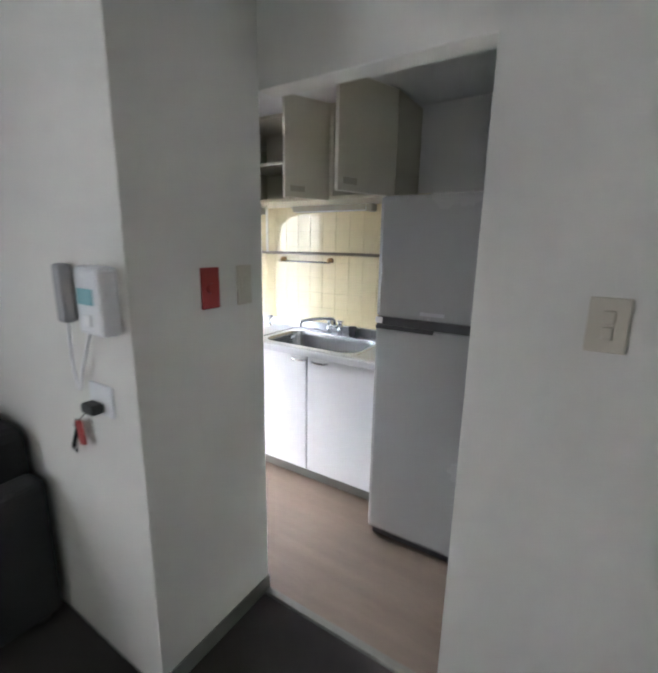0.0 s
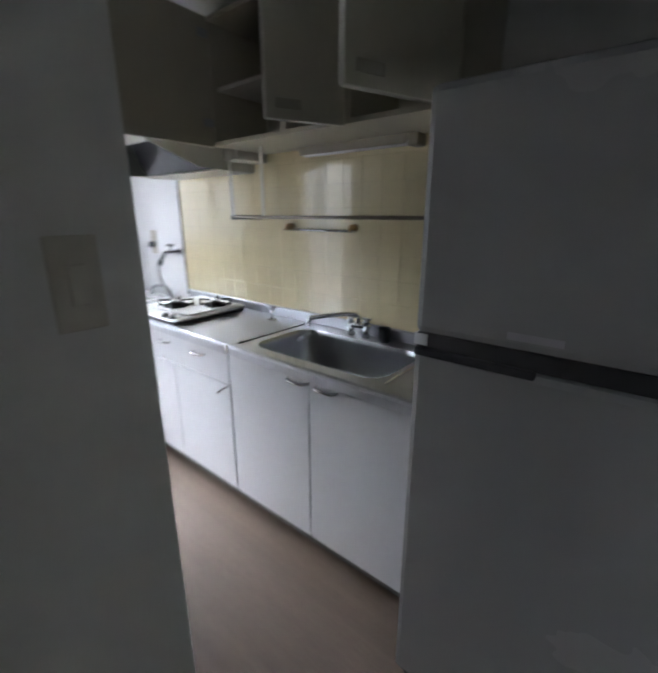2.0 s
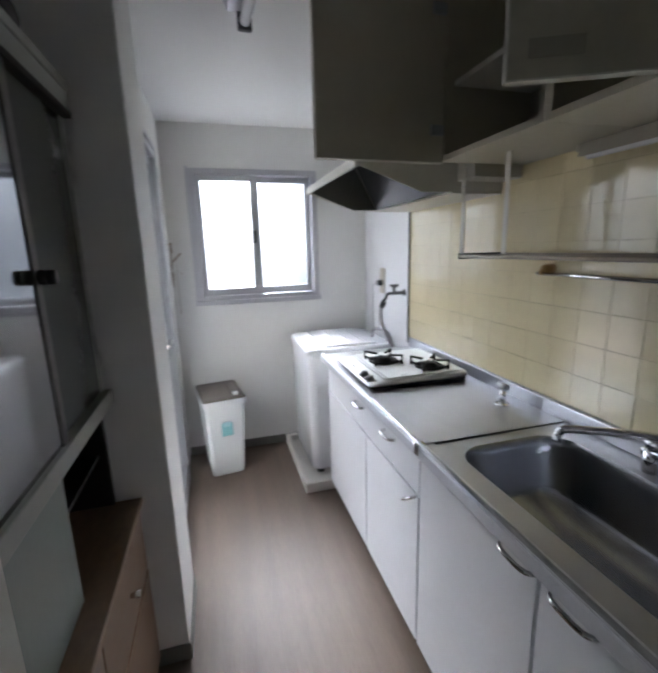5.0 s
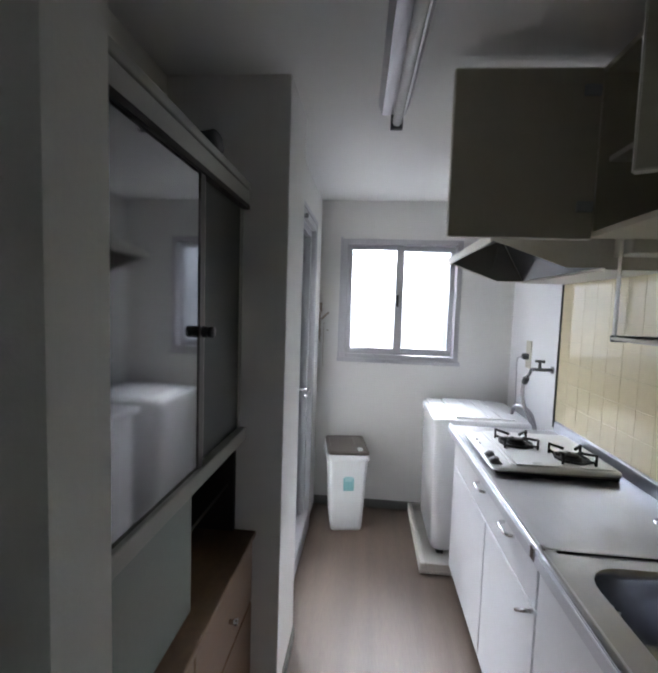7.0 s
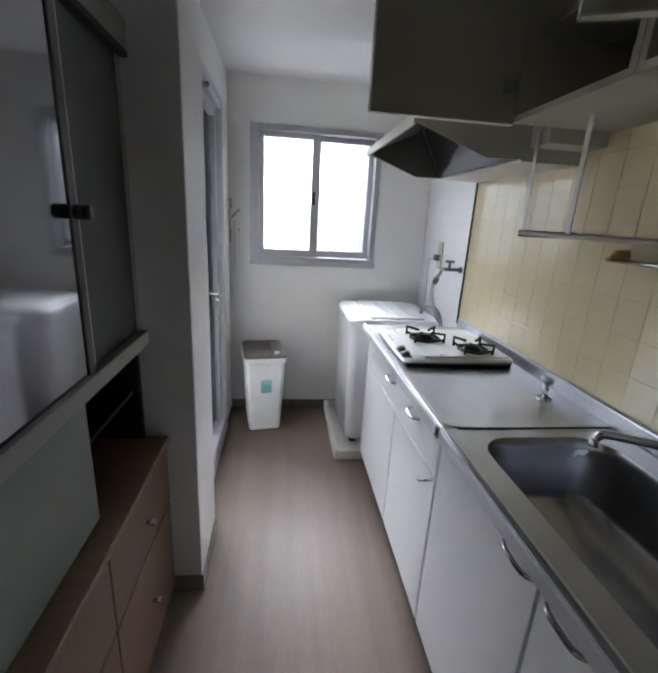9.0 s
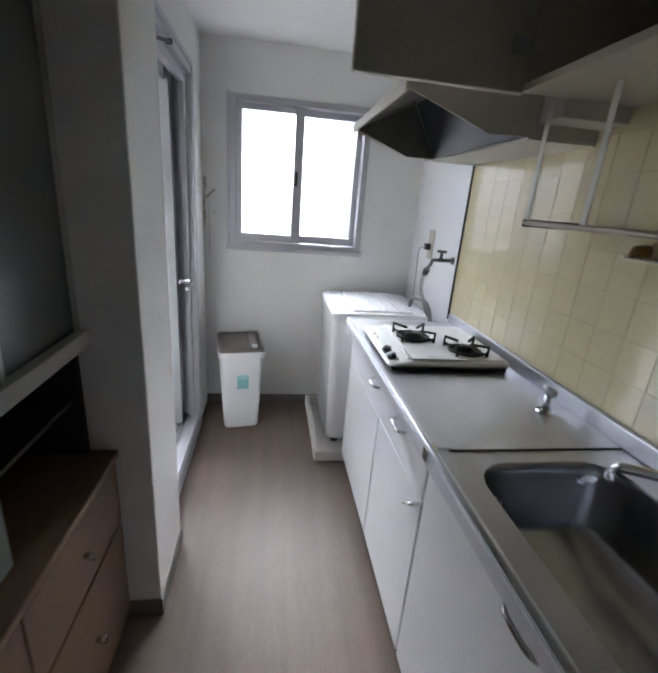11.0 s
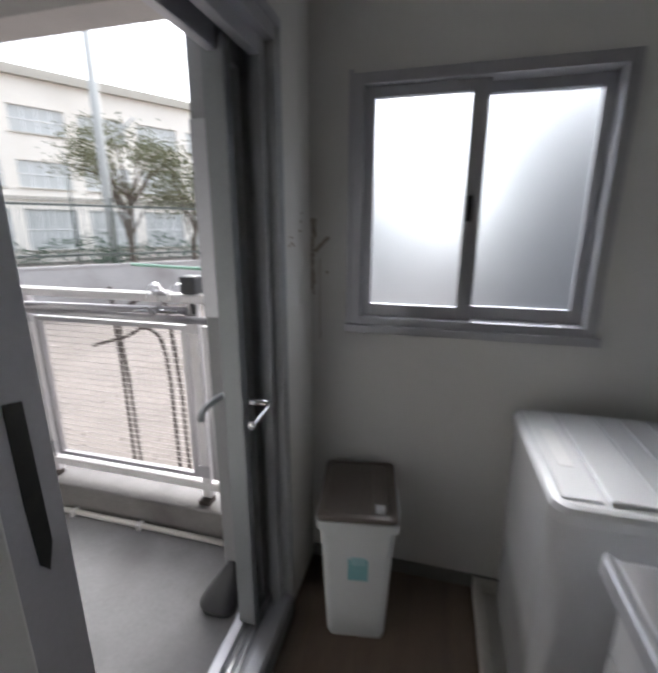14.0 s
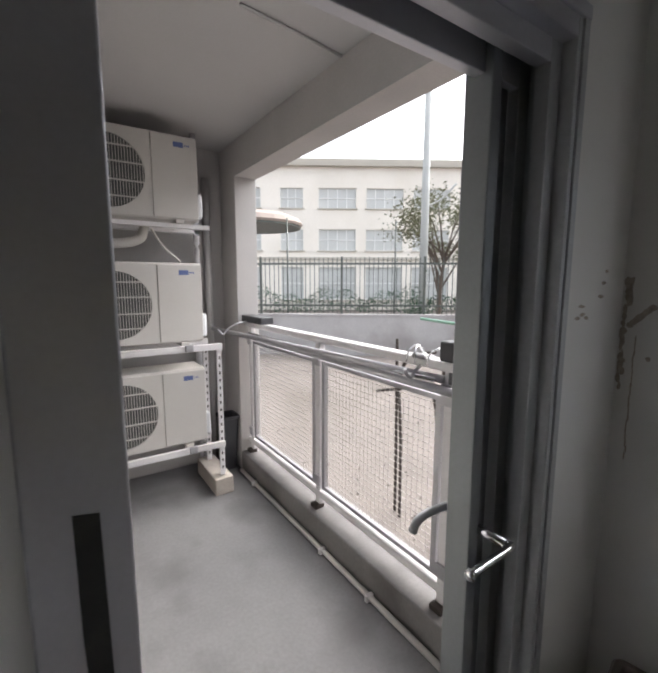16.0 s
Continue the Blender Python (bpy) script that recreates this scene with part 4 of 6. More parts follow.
def water_tap():
    x, z = -1.932, 1.118
    t = thing("wall_tap", (x, 2.29, z), "dull dark chrome wall tap feeding the washing machine hose", "tap")
    bm = bmesh.new()
    rod(bm, (x, 2.30, z), (x, 2.215, z), 0.009)
    rod(bm, (x, 2.30, z), (x, 2.294, z), 0.019, 18)
    rod(bm, (x, 2.235, z - 0.008), (x, 2.235, z + 0.040), 0.009, 12, 0.007)
    tube(bm, curve([(x, 2.22, z), (x - 0.03, 2.208, z - 0.006), (x - 0.042, 2.204, z - 0.030), (x - 0.062, 2.202, z - 0.045), (x - 0.075, 2.20, z - 0.065)], 5), 0.0085, 10)
    part("body", bm, M_TAP, t, "", True)
    bm = bmesh.new()
    for a in (0.4, 0.4 + math.pi / 2):
        rod(bm, (x - 0.028 * math.cos(a), 2.235 - 0.028 * math.sin(a), z + 0.043), (x + 0.028 * math.cos(a), 2.235 + 0.028 * math.sin(a), z + 0.043), 0.006, 8)
    part("cross_handle", bm, M_TAP, t, "", True)
    bm = bmesh.new()
    rod(bm, (x - 0.070, 2.20, z - 0.058), (x - 0.092, 2.20, z - 0.085), 0.016, 12)
    part("connector", bm, M_FRIDGE_DARK, t, "dark hose connector", True)
    h = thing("inlet_hose", (-2.02, 2.2, 0.83), "grey water hose looping from the tap to the machine", "hose")
    bm = bmesh.new()
    tube(bm, curve([(x - 0.088, 2.20, z - 0.08), (x - 0.115, 2.20, 1.0), (x - 0.105, 2.205, 0.92), (x - 0.075, 2.24, 0.82), (x - 0.06, 2.27, 0.74)], 6), 0.010, 8)
    part("hose", bm, M_RAIL_GREY, h, "", True)
    bm = bmesh.new()
    tube(bm, curve([(-2.02, 2.275, 0.76), (-2.04, 2.25, 0.86), (-2.10, 2.215, 0.885), (-2.16, 2.20, 0.865), (-2.18, 2.20, 0.815)], 6), 0.010, 8)
    part("elbow", bm, M_RAIL_GREY, h, "", True)
    s = thing("wall_socket", (-2.24, 2.298, 1.16), "white wall socket plate with an earth plug and cable", "socket")
    part("plate", boxes((-2.278, -2.208, 2.292, 2.2995, 1.085, 1.245), bevel=0.003), M_CREAM_PLATE, s, "yellowed plate")
    part("plug", boxes((-2.262, -2.226, 2.262, 2.293, 1.135, 1.170), bevel=0.005), M_FRIDGE_DARK, s, "dark plug")
    bm = bmesh.new()
    tube(bm, curve([(-2.244, 2.262, 1.15), (-2.29, 2.25, 1.13), (-2.33, 2.265, 1.02), (-2.335, 2.27, 0.90), (-2.33, 2.27, 0.80)], 6), 0.0035, 6)
    part("cable", bm, M_RAIL_GREY, s, "", True)


water_tap()


def tile_socket():
    s = thing("wall_socket", (-0.062, 2.296, 1.11), "aged cream double socket on the tiles beside the fridge", "socket")
    part("plate", boxes((-0.098, -0.028, 2.290, 2.2965, 1.108, 1.228), bevel=0.0025), M_CREAM_PLATE, s)
    for z in (1.140, 1.190):
        part("outlet", boxes((-0.079, -0.047, 2.2885, 2.2905, z - 0.014, z + 0.014), bevel=0.0008), M_CREAM_PLATE, s)
        pieces("slot", ((-0.070, -0.067, 2.2875, 2.2887, z - 0.006, z + 0.006), (-0.059, -0.056, 2.2875, 2.2887, z - 0.006, z + 0.006)), M_KNOB, s, label="dark socket slot")


tile_socket()


def bin_unit():
    b = thing("waste_bin", (-2.33, 1.24, 0.0), "tall white plastic bin with a brown lid and a teal sticker", "bin")
    bm = bmesh.new()
    x0, x1, y0, y1 = -2.52, -2.20, 1.125, 1.375
    loft(bm, [[(*p, h) for p in rounded(x0 + i, x1 - i, y0 + i, y1 - i, 0.022, 5)] for i, h in ((0.030, 0.001), (0.024, 0.02), (0.004, 0.462), (-0.008, 0.468), (-0.009, 0.499))])
    part("body", bm, M_BIN, b, "", False)
    bm = bmesh.new()
    loft(bm, [[(*p, h + 0.006 * (x1 - p[0]) / (x1 - x0)) for p in rounded(x0 + i, x1 - i, y0 + i, y1 - i, 0.02, 5)] for i, h in ((-0.004, 0.4995), (-0.006, 0.506), (0.0, 0.514), (0.016, 0.517), (0.020, 0.513))])
    lid = part("lid", bm, M_BROWN_LID, b, "brown plastic lid")
    part("lid_ridge", boxes((x0 + 0.03, x1 - 0.03, y1 - 0.075, y1 - 0.03, 0.508, 0.524), bevel=0.005), M_BROWN_LID, lid)
    part("clip", boxes((x1 - 0.055, x1 - 0.028, y1 - 0.068, y1 - 0.036, 0.512, 0.530), bevel=0.004), M_BIN, lid, "pale catch on the lid")
    part("side_handle", boxes((x0 + 0.09, x1 - 0.09, y1, y1 + 0.018, 0.43, 0.475), bevel=0.006), M_BIN, b)
    m = Matrix.Translation((x1 - 0.0105, 1.255, 0.33)) @ Matrix.Rotation(radians(-2.6), 4, "Y")
    part("sticker", boxes((0.0, 0.0022, -0.033, 0.033, -0.062, 0.066), m=m), M_TEAL, b, "teal recycling sticker")
    part("sticker_print", boxes((0.0021, 0.0030, -0.024, 0.024, -0.004, 0.056), m=m), M_PALE_TEAL, b, "pale print on the sticker")
    b.location = (-2.33, 1.232, 0.0)
    b.rotation_euler = (0, 0, radians(9))


bin_unit()


def fridge():
    x0, x1, y0, y1 = 0.152, 0.715, 1.622, 2.26
    f = thing("fridge", (0.43, 1.94, 0.0), "grey two-door fridge-freezer with a dark handle gap", "fridge")
    part("body", boxes((x0 + 0.004, x1 - 0.004, y0 + 0.055, y1, 0.035, 1.595), bevel=0.008), M_FRIDGE, f)
    lower = part("lower_door", boxes((x0, x1, y0, y0 + 0.05, 0.05, 1.055), bevel=0.018), M_FRIDGE, f)
    upper = part("upper_door", boxes((x0, x1, y0, y0 + 0.05, 1.092, 1.59), bevel=0.018), M_FRIDGE, f)
    part("handle_gap", boxes((x0 + 0.004, x1 - 0.004, y0 + 0.012, y0 + 0.05, 1.055, 1.092)), M_FRIDGE_DARK, f, "dark recessed handle strip")
    part("grip", boxes((x0 + 0.002, x0 + 0.26, y0 - 0.003, y0 + 0.03, 1.040, 1.058), bevel=0.006), M_FRIDGE_DARK, lower, "dark moulded grip")
    part("hinge_cap", boxes((x0 - 0.004, x0 + 0.03, y0 + 0.01, y0 + 0.05, 1.062, 1.09), bevel=0.003), M_WHITE_PLASTIC, f)
    part("kick_panel", boxes((x0 + 0.02, x1 - 0.02, y0 + 0.03, y0 + 0.05, 0.008, 0.048)), M_FRIDGE_DARK, f, "dark kick panel")
    pieces("foot", ((x0 + 0.03, x0 + 0.08, y0 + 0.06, y0 + 0.11, 0.0, 0.036), (x1 - 0.08, x1 - 0.03, y0 + 0.06, y0 + 0.11, 0.0, 0.036), (x0 + 0.03, x0 + 0.08, y1 - 0.1, y1 - 0.05, 0.0, 0.036), (x1 - 0.08, x1 - 0.03, y1 - 0.1, y1 - 0.05, 0.0, 0.036)), M_RUBBER, f)
    part("badge", boxes((x0 + 0.20, x0 + 0.30, y0 - 0.001, y0 + 0.002, 1.115, 1.13)), M_ALU, upper, "small metallic strip")


fridge()


def hutch():
    x0, x1, yb, yf = -1.052, -0.122, 0.68, 0.955
    h = thing("kitchen_hutch", (-0.59, 0.82, 0.0), "old kitchen hutch with sliding glass doors over a wooden base", "cupboard")
    z0, z1 = 0.988, 1.765
    # Case and shelf are near-black to carry the open recess's shade
    pieces("case_panel", ((x0, x0 + 0.018, yb, yf - 0.03, 0.64, z1), (x1 - 0.018, x1, yb, yf - 0.03, 0.64, z1), (x0 + 0.018, x1 - 0.018, yb, yb + 0.01, 0.64, z1)), M_DARKWOOD_SHADE, h)
    part("cornice", boxes((x0, x1, yb, yf + 0.004, z1, z1 + 0.022), bevel=0.003), M_HUTCH, h)
    part("top_rail", boxes((x0, x1, yf - 0.03, yf, z1 - 0.045, z1 - 0.002), bevel=0.002), M_HUTCH, h)
    part("top_track", boxes((x0, x1, yf - 0.028, yf + 0.002, z1 - 0.060, z1 - 0.046)), M_DARKWOOD_SHADE, h, "dark sliding track")
    part("middle_rail", boxes((x0, x1, yf - 0.03, yf + 0.004, z0 - 0.03, z0 + 0.012), bevel=0.003), M_HUTCH, h)
    for y, xa, xb in ((yf - 0.004, -0.715, x1), (yf - 0.018, x0, -0.665)):
        front = xb == x1
        wide = 0.026 if front else 0.085
        door = part("sliding_door", boxes((xa + 0.02, xb - wide + 0.006, y - 0.008, y - 0.003, z0 + 0.012, z1 - 0.06)), M_TINT if front else M_FROST_GREY, h, "dark reflecting glass door" if front else "grey frosted glass door")
        pieces("stile", ((xa, xa + 0.026, y - 0.012, y, z0 + 0.012, z1 - 0.06), (xb - wide, xb, y - 0.012, y, z0 + 0.012, z1 - 0.06)), M_DARKTRIM if front else M_HUTCH, door)
        bm = bmesh.new()
        kx = xa + 0.013 if xb == x1 else xb - 0.035
        rod(bm, (kx, y, 1.335), (kx, y + 0.022, 1.335), 0.006, 10)
        rod(bm, (kx, y + 0.018, 1.335), (kx, y + 0.030, 1.335), 0.014, 14)
        part("knob", bm, M_BLACK, door, "round black knob", True)
    part("lower_door", boxes((-0.66, x1 - 0.018, yf - 0.02, yf - 0.008, 0.66, z0 - 0.03)), M_GREENPANEL, h, "pale green sliding panel")
    part("inner_shelf", boxes((x0 + 0.018, x1 - 0.018, yb + 0.01, yf - 0.05, 0.80, 0.812)), M_DARKWOOD_SHADE, h)
    part("ledge", boxes((x0, x1, yb, yf + 0.045, 0.625, 0.645), bevel=0.004), M_WOOD, h)
    part("base_body", boxes((x0, x1, yb, yf + 0.02, 0.002, 0.625)), M_WOOD, h, "brown wooden lower body")
    for xa, xb in ((x0 + 0.01, -0.59), (-0.585, x1 - 0.01)):
        for za, zb in ((0.06, 0.40), (0.41, 0.61)):
            dr = part("drawer_front", boxes((xa, xb, yf + 0.02, yf + 0.036, za, zb), bevel=0.003), M_WOOD, h)
            bm = bmesh.new()
            rod(bm, ((xa + xb) / 2, yf + 0.036, (za + zb) / 2), ((xa + xb) / 2, yf + 0.060, (za + zb) / 2), 0.006, 10, 0.010)
            part("knob", bm, M_CHROME, dr, "small steel knob", True)
    r = thing("round_tin", (-0.84, 0.90, z1 + 0.022), "small dark round object lying on the hutch", "tin")
    bm = bmesh.new()
    rod(bm, (-0.85, 0.86, z1 + 0.058), (-0.83, 0.93, z1 + 0.058), 0.036, 20)
    part("tin", bm, M_BLACK, r, "", True)


hutch()


# ---- entry room: plates, intercom, socket with keys, armchair ----
def plate(name, x0, x1, y0, y1, z0, z1, material, label, rocker):
    p = thing(name, ((x0 + x1) / 2, (y0 + y1) / 2, z0), label, "switch")
    part("cover", boxes((x0, x1, y0, y1, z0, z1), bevel=0.0025), material, p)
    part("rocker" if material is not M_RED else "round_knob", rocker, material, p)


bm = bmesh.new()
rod(bm, (-0.034, 0.877, 1.258), (-0.024, 0.877, 1.258), 0.016, 20)
plate("red_wall_plate", -0.040, -0.033, 0.843, 0.912, 1.197, 1.320, M_RED, "dark red plastic wall plate with a round centre", bm)
plate("light_switch", -0.040, -0.033, 0.988, 1.052, 1.195, 1.322, M_CREAM_PLATE, "aged cream light switch on the partition", boxes((-0.034, -0.028, 1.008, 1.032, 1.23, 1.285), bevel=0.002))
plate("light_switch", 0.922, 1.000, 1.102, 1.110, 1.168, 1.290, M_CREAM_PLATE, "aged cream switch plate with two rockers", boxes((0.950, 0.972, 1.097, 1.103, 1.232, 1.262), (0.950, 0.972, 1.097, 1.103, 1.196, 1.226), bevel=0.002))


def intercom():
    y = 0.62
    c = thing("intercom", (-0.14, y, 1.16), "white wall intercom with a pale screen and a corded handset", "intercom")
    part("case", boxes((-0.185, -0.070, y - 0.055, y, 1.155, 1.330), bevel=0.012), M_WHITE_PLASTIC, c)
    part("screen", boxes((-0.170, -0.100, y - 0.0575, y - 0.054, 1.235, 1.275)), M_TEAL, c, "pale teal screen")
    part("button", boxes((-0.150, -0.115, y - 0.059, y - 0.054, 1.18, 1.21), bevel=0.002), M_PANEL, c)
    hs = part("handset", boxes((-0.335, -0.290, y - 0.04, y, 1.165, 1.33), bevel=0.012), M_FRIDGE, c, "grey handset")
    bm = bmesh.new()
    tube(bm, curve([(-0.312, y - 0.02, 1.17), (-0.305, y - 0.025, 1.05), (-0.29, y - 0.02, 0.97), (-0.265, y - 0.02, 1.03), (-0.185, y - 0.02, 1.175)], 8), 0.005, 8)
    part("cord", bm, M_PANEL, c, "white curled cord", True)
    s = thing("wall_socket", (-0.21, y, 0.9), "white wall socket with a dark plug", "socket")
    part("plate", boxes((-0.265, -0.150, y - 0.008, y, 0.905, 0.998), bevel=0.003), M_WHITE_PLASTIC, s)
    part("plug", boxes((-0.250, -0.190, y - 0.045, y - 0.008, 0.915, 0.945), bevel=0.006), M_BLACK, s, "black plug")
    k = thing("key_bunch", (-0.31, y, 0.76), "bunch of keys with a red tag hanging from the socket", "keys")
    bm = bmesh.new()
    tube(bm, curve([(-0.245, y - 0.03, 0.917), (-0.29, y - 0.025, 0.885), (-0.335, y - 0.02, 0.855)], 4), 0.0025, 6)
    part("chain", bm, M_CHROME, k, "", True)
    for i, (dx, tilt) in enumerate(((0.0, 28), (0.012, 20), (0.024, 34))):
        m = Matrix.Translation((-0.345 + dx * 1.6, y - 0.012 - 0.006 * i, 0.855)) @ Matrix.Rotation(radians(tilt), 4, "Y")
        part("key", boxes((-0.015, 0.015, -0.0012, 0.0012, -0.036, 0.0), (-0.006, 0.006, -0.0012, 0.0012, -0.118, -0.036), bevel=0.0006, m=m), M_CHROME, k)
    m = Matrix.Translation((-0.318, y - 0.024, 0.865)) @ Matrix.Rotation(radians(-12), 4, "Y")
    part("tag", boxes((-0.018, 0.018, -0.002, 0.002, -0.075, 0.0), bevel=0.001, m=m), M_RED, k, "dull red tag")


intercom()


def armchair():
    a = thing("armchair", (-0.88, 0.28, -0.004), "dark upholstered armchair against the entry room wall", "armchair")
    part("seat", boxes((-1.10, -0.71, -0.12, 0.48, 0.12, 0.42), bevel=0.035), M_ARMCHAIR, a)
    for xa, xb in ((-1.185, -1.10), (-0.705, -0.585)):
        bm = bmesh.new()
        prism(bm, [(-0.12, 0.04), (0.59, 0.04), (0.59, 0.58), (0.42, 0.57), (0.20, 0.53), (-0.08, 0.50), (-0.12, 0.46)], 0, xa, xb)
        bmesh.ops.bevel(bm, geom=bm.edges[:], offset=0.025, segments=3, profile=0.5, affect="EDGES")
        part("armrest", bm, M_ARMCHAIR, a)
    part("backrest", boxes((-1.10, -0.71, 0.46, 0.60, 0.12, 0.74), bevel=0.04), M_ARMCHAIR, a)
    for x in (-1.14, -0.67):
        for y in (-0.06, 0.52):
            part("leg", boxes((x, x + 0.04, y, y + 0.04, -0.004, 0.05)), M_DARKWOOD_SHADE, a)


armchair()


# rust marks on the wall beside the window
mrng = random.Random(6)
bm = bmesh.new()
spots = [(1.014 + mrng.gauss(0, 0.003), 1.17 + 0.009 * k, 0.004 + 0.004 * mrng.random(), 0.012) for k in range(29) if mrng.random() > 0.22]
spots += [(1.020 + mrng.gauss(0, 0.003), 1.375 + 0.010 * k, 0.007, 0.011) for k in range(6)]
spots += [(1.026 + 0.006 * k, 1.322 + 0.006 * k, 0.009, 0.009) for k in range(8)] + [(1.040 + mrng.gauss(0, 0.001), 1.0 + 0.016 * k, 0.0022, 0.012) for k in range(19)] + [(1.068, 1.244, 0.006, 0.006)]
for i, (y, z, a, b) in enumerate(spots):
    n = 7
    x = -2.5598 + 0.00001 * i
    ring = [bm.verts.new((x, y + a * math.cos(2 * math.pi * k / n) * mrng.uniform(0.6, 1.2), z + b * math.sin(2 * math.pi * k / n) * mrng.uniform(0.6, 1.2))) for k in range(n)]
    bm.faces.new(ring)
for i, (x, z) in enumerate(((-2.462, 1.447), (-2.452, 1.420), (-2.445, 1.390), (-2.359, 1.369), (-2.344, 1.345), (-2.382, 1.345), (-2.366, 1.352), (-2.252, 1.336))):
    ring = [bm.verts.new((x + 0.015 * math.cos(k) * mrng.uniform(0.5, 1.2), DOOR_Y + 0.0004 + 0.00001 * i, z + 0.0055 * math.sin(k) * mrng.uniform(0.5, 1.2))) for k in range(6)]
    bm.faces.new(ring)
solid("rust_marks", bm, M_DIRT, "brown rust streaks and flecks on the wall paint", "stain", S)


# ---- balcony: railing, air conditioners, rack, pole, clutter ----
RX = -2.655


def railing():
    r = thing("balcony_railing", (RX, -0.5, 0.10), "white painted steel balcony railing with wire mesh panels", "railing")
    ys = (-1.44, -0.485, 0.440)
    for y in ys:
        p = part("post", boxes((RX - 0.018, RX + 0.018, y - 0.022, y + 0.022, 0.10, 1.085), bevel=0.003), M_RAIL, r)
        part("post_foot", boxes((RX - 0.01, RX + 0.05, y - 0.03, y + 0.03, 0.10, 0.125), bevel=0.003), M_RUST, p, "dark bolted foot")
        pieces("bracket", ((RX + 0.018, RX + 0.03, y - 0.028, y + 0.028, 0.955, 1.04), (RX + 0.018, RX + 0.028, y - 0.028, y + 0.028, 0.24, 0.30)), M_RAIL_GREY, p)
    part("top_rail", boxes((RX - 0.03, RX + 0.03, -1.50, 0.676, 1.085, 1.125), bevel=0.01), M_RAIL, r)
    part("bottom_rail", boxes((RX - 0.02, RX + 0.02, -1.50, 0.676, 0.165, 0.205), bevel=0.004), M_RAIL, r)
    bm = bmesh.new()
    tube(bm, [(RX + 0.05, -1.50, 1.02), (RX + 0.05, 0.676, 1.02)], 0.017, 12)
    part("hand_tube", bm, M_RAIL_GREY, r, "grey tube below the top rail", True)
    for ya, yb in ((-1.50, -1.462), (-1.418, -0.507), (-0.463, 0.418), (0.462, 0.676)):
        if yb - ya < 0.1:
            continue
        z0, z1, t = 0.225, 0.985, 0.014
        pan = part("mesh_panel", boxes((RX - t, RX + t, ya + 0.015, ya + 0.043, z0, z1), (RX - t, RX + t, yb - 0.043, yb - 0.015, z0, z1), (RX - t, RX + t, ya + 0.043, yb - 0.043, z0, z0 + 0.022), (RX - t, RX + t, ya + 0.043, yb - 0.043, z1 - 0.022, z1), bevel=0.002), M_RAIL_GREY, r, "grey framed wire panel")
        bm = bmesh.new()
        y = ya + 0.05
        while y < yb - 0.045:
            box(bm, RX - 0.0008, RX + 0.0008, y - 0.0005, y + 0.0005, z0 + 0.02, z1 - 0.02)
            y += 0.030
        z = z0 + 0.03
        while z < z1 - 0.02:
            box(bm, RX - 0.0012, RX + 0.0012, ya + 0.04, yb - 0.04, z - 0.0012, z + 0.0012)
            z += 0.030
        tagged(part("wire", bm, M_MESH, pan, "fine wire mesh"), kind="stuff")


railing()


def clothes_pole():
    p = thing("clothes_pole", (-2.55, -0.6, 1.05), "grey steel laundry pole laid along the railing on brackets", "laundry pole")
    bm = bmesh.new()
    tube(bm, [(-2.44, -1.70, 1.06), (-2.63, 0.42, 1.055)], 0.016, 12)
    part("pole", bm, M_RAIL_GREY, p, "", True)
    for y, x in ((-1.42, -2.46), (0.30, -2.62)):
        bm = bmesh.new()
        tube(bm, curve([(-2.63, y, 1.13), (x - 0.06, y + 0.02, 1.12), (x, y, 1.085), (x + 0.035, y - 0.01, 1.045), (x + 0.07, y - 0.01, 1.08)], 5), 0.008, 8)
        rod(bm, (-2.62, y - 0.03, 1.13), (-2.62, y + 0.03, 1.13), 0.012, 10)
        part("hook", bm, M_RAIL_GREY, p, "", True)


clothes_pole()
solid("pier_board", boxes((-2.359, -2.349, 0.683, 0.805, 1.10, 1.722), bevel=0.002), M_LEAF_STRIP, "pale grey board fixed to the balcony pier", "board")
solid("rail_box", boxes((-2.70, -2.60, -1.64, -1.16, 1.126, 1.175), bevel=0.006), M_FRIDGE_DARK, "long dark plastic box lying on the rail", "box")
solid("rail_clamp", boxes((-2.68, -2.605, 0.415, 0.485, 1.128, 1.205), (-2.66, -2.63, 0.438, 0.462, 1.02, 1.13), bevel=0.008), M_FRIDGE_DARK, "dark plastic clamp standing on the rail", "clamp")


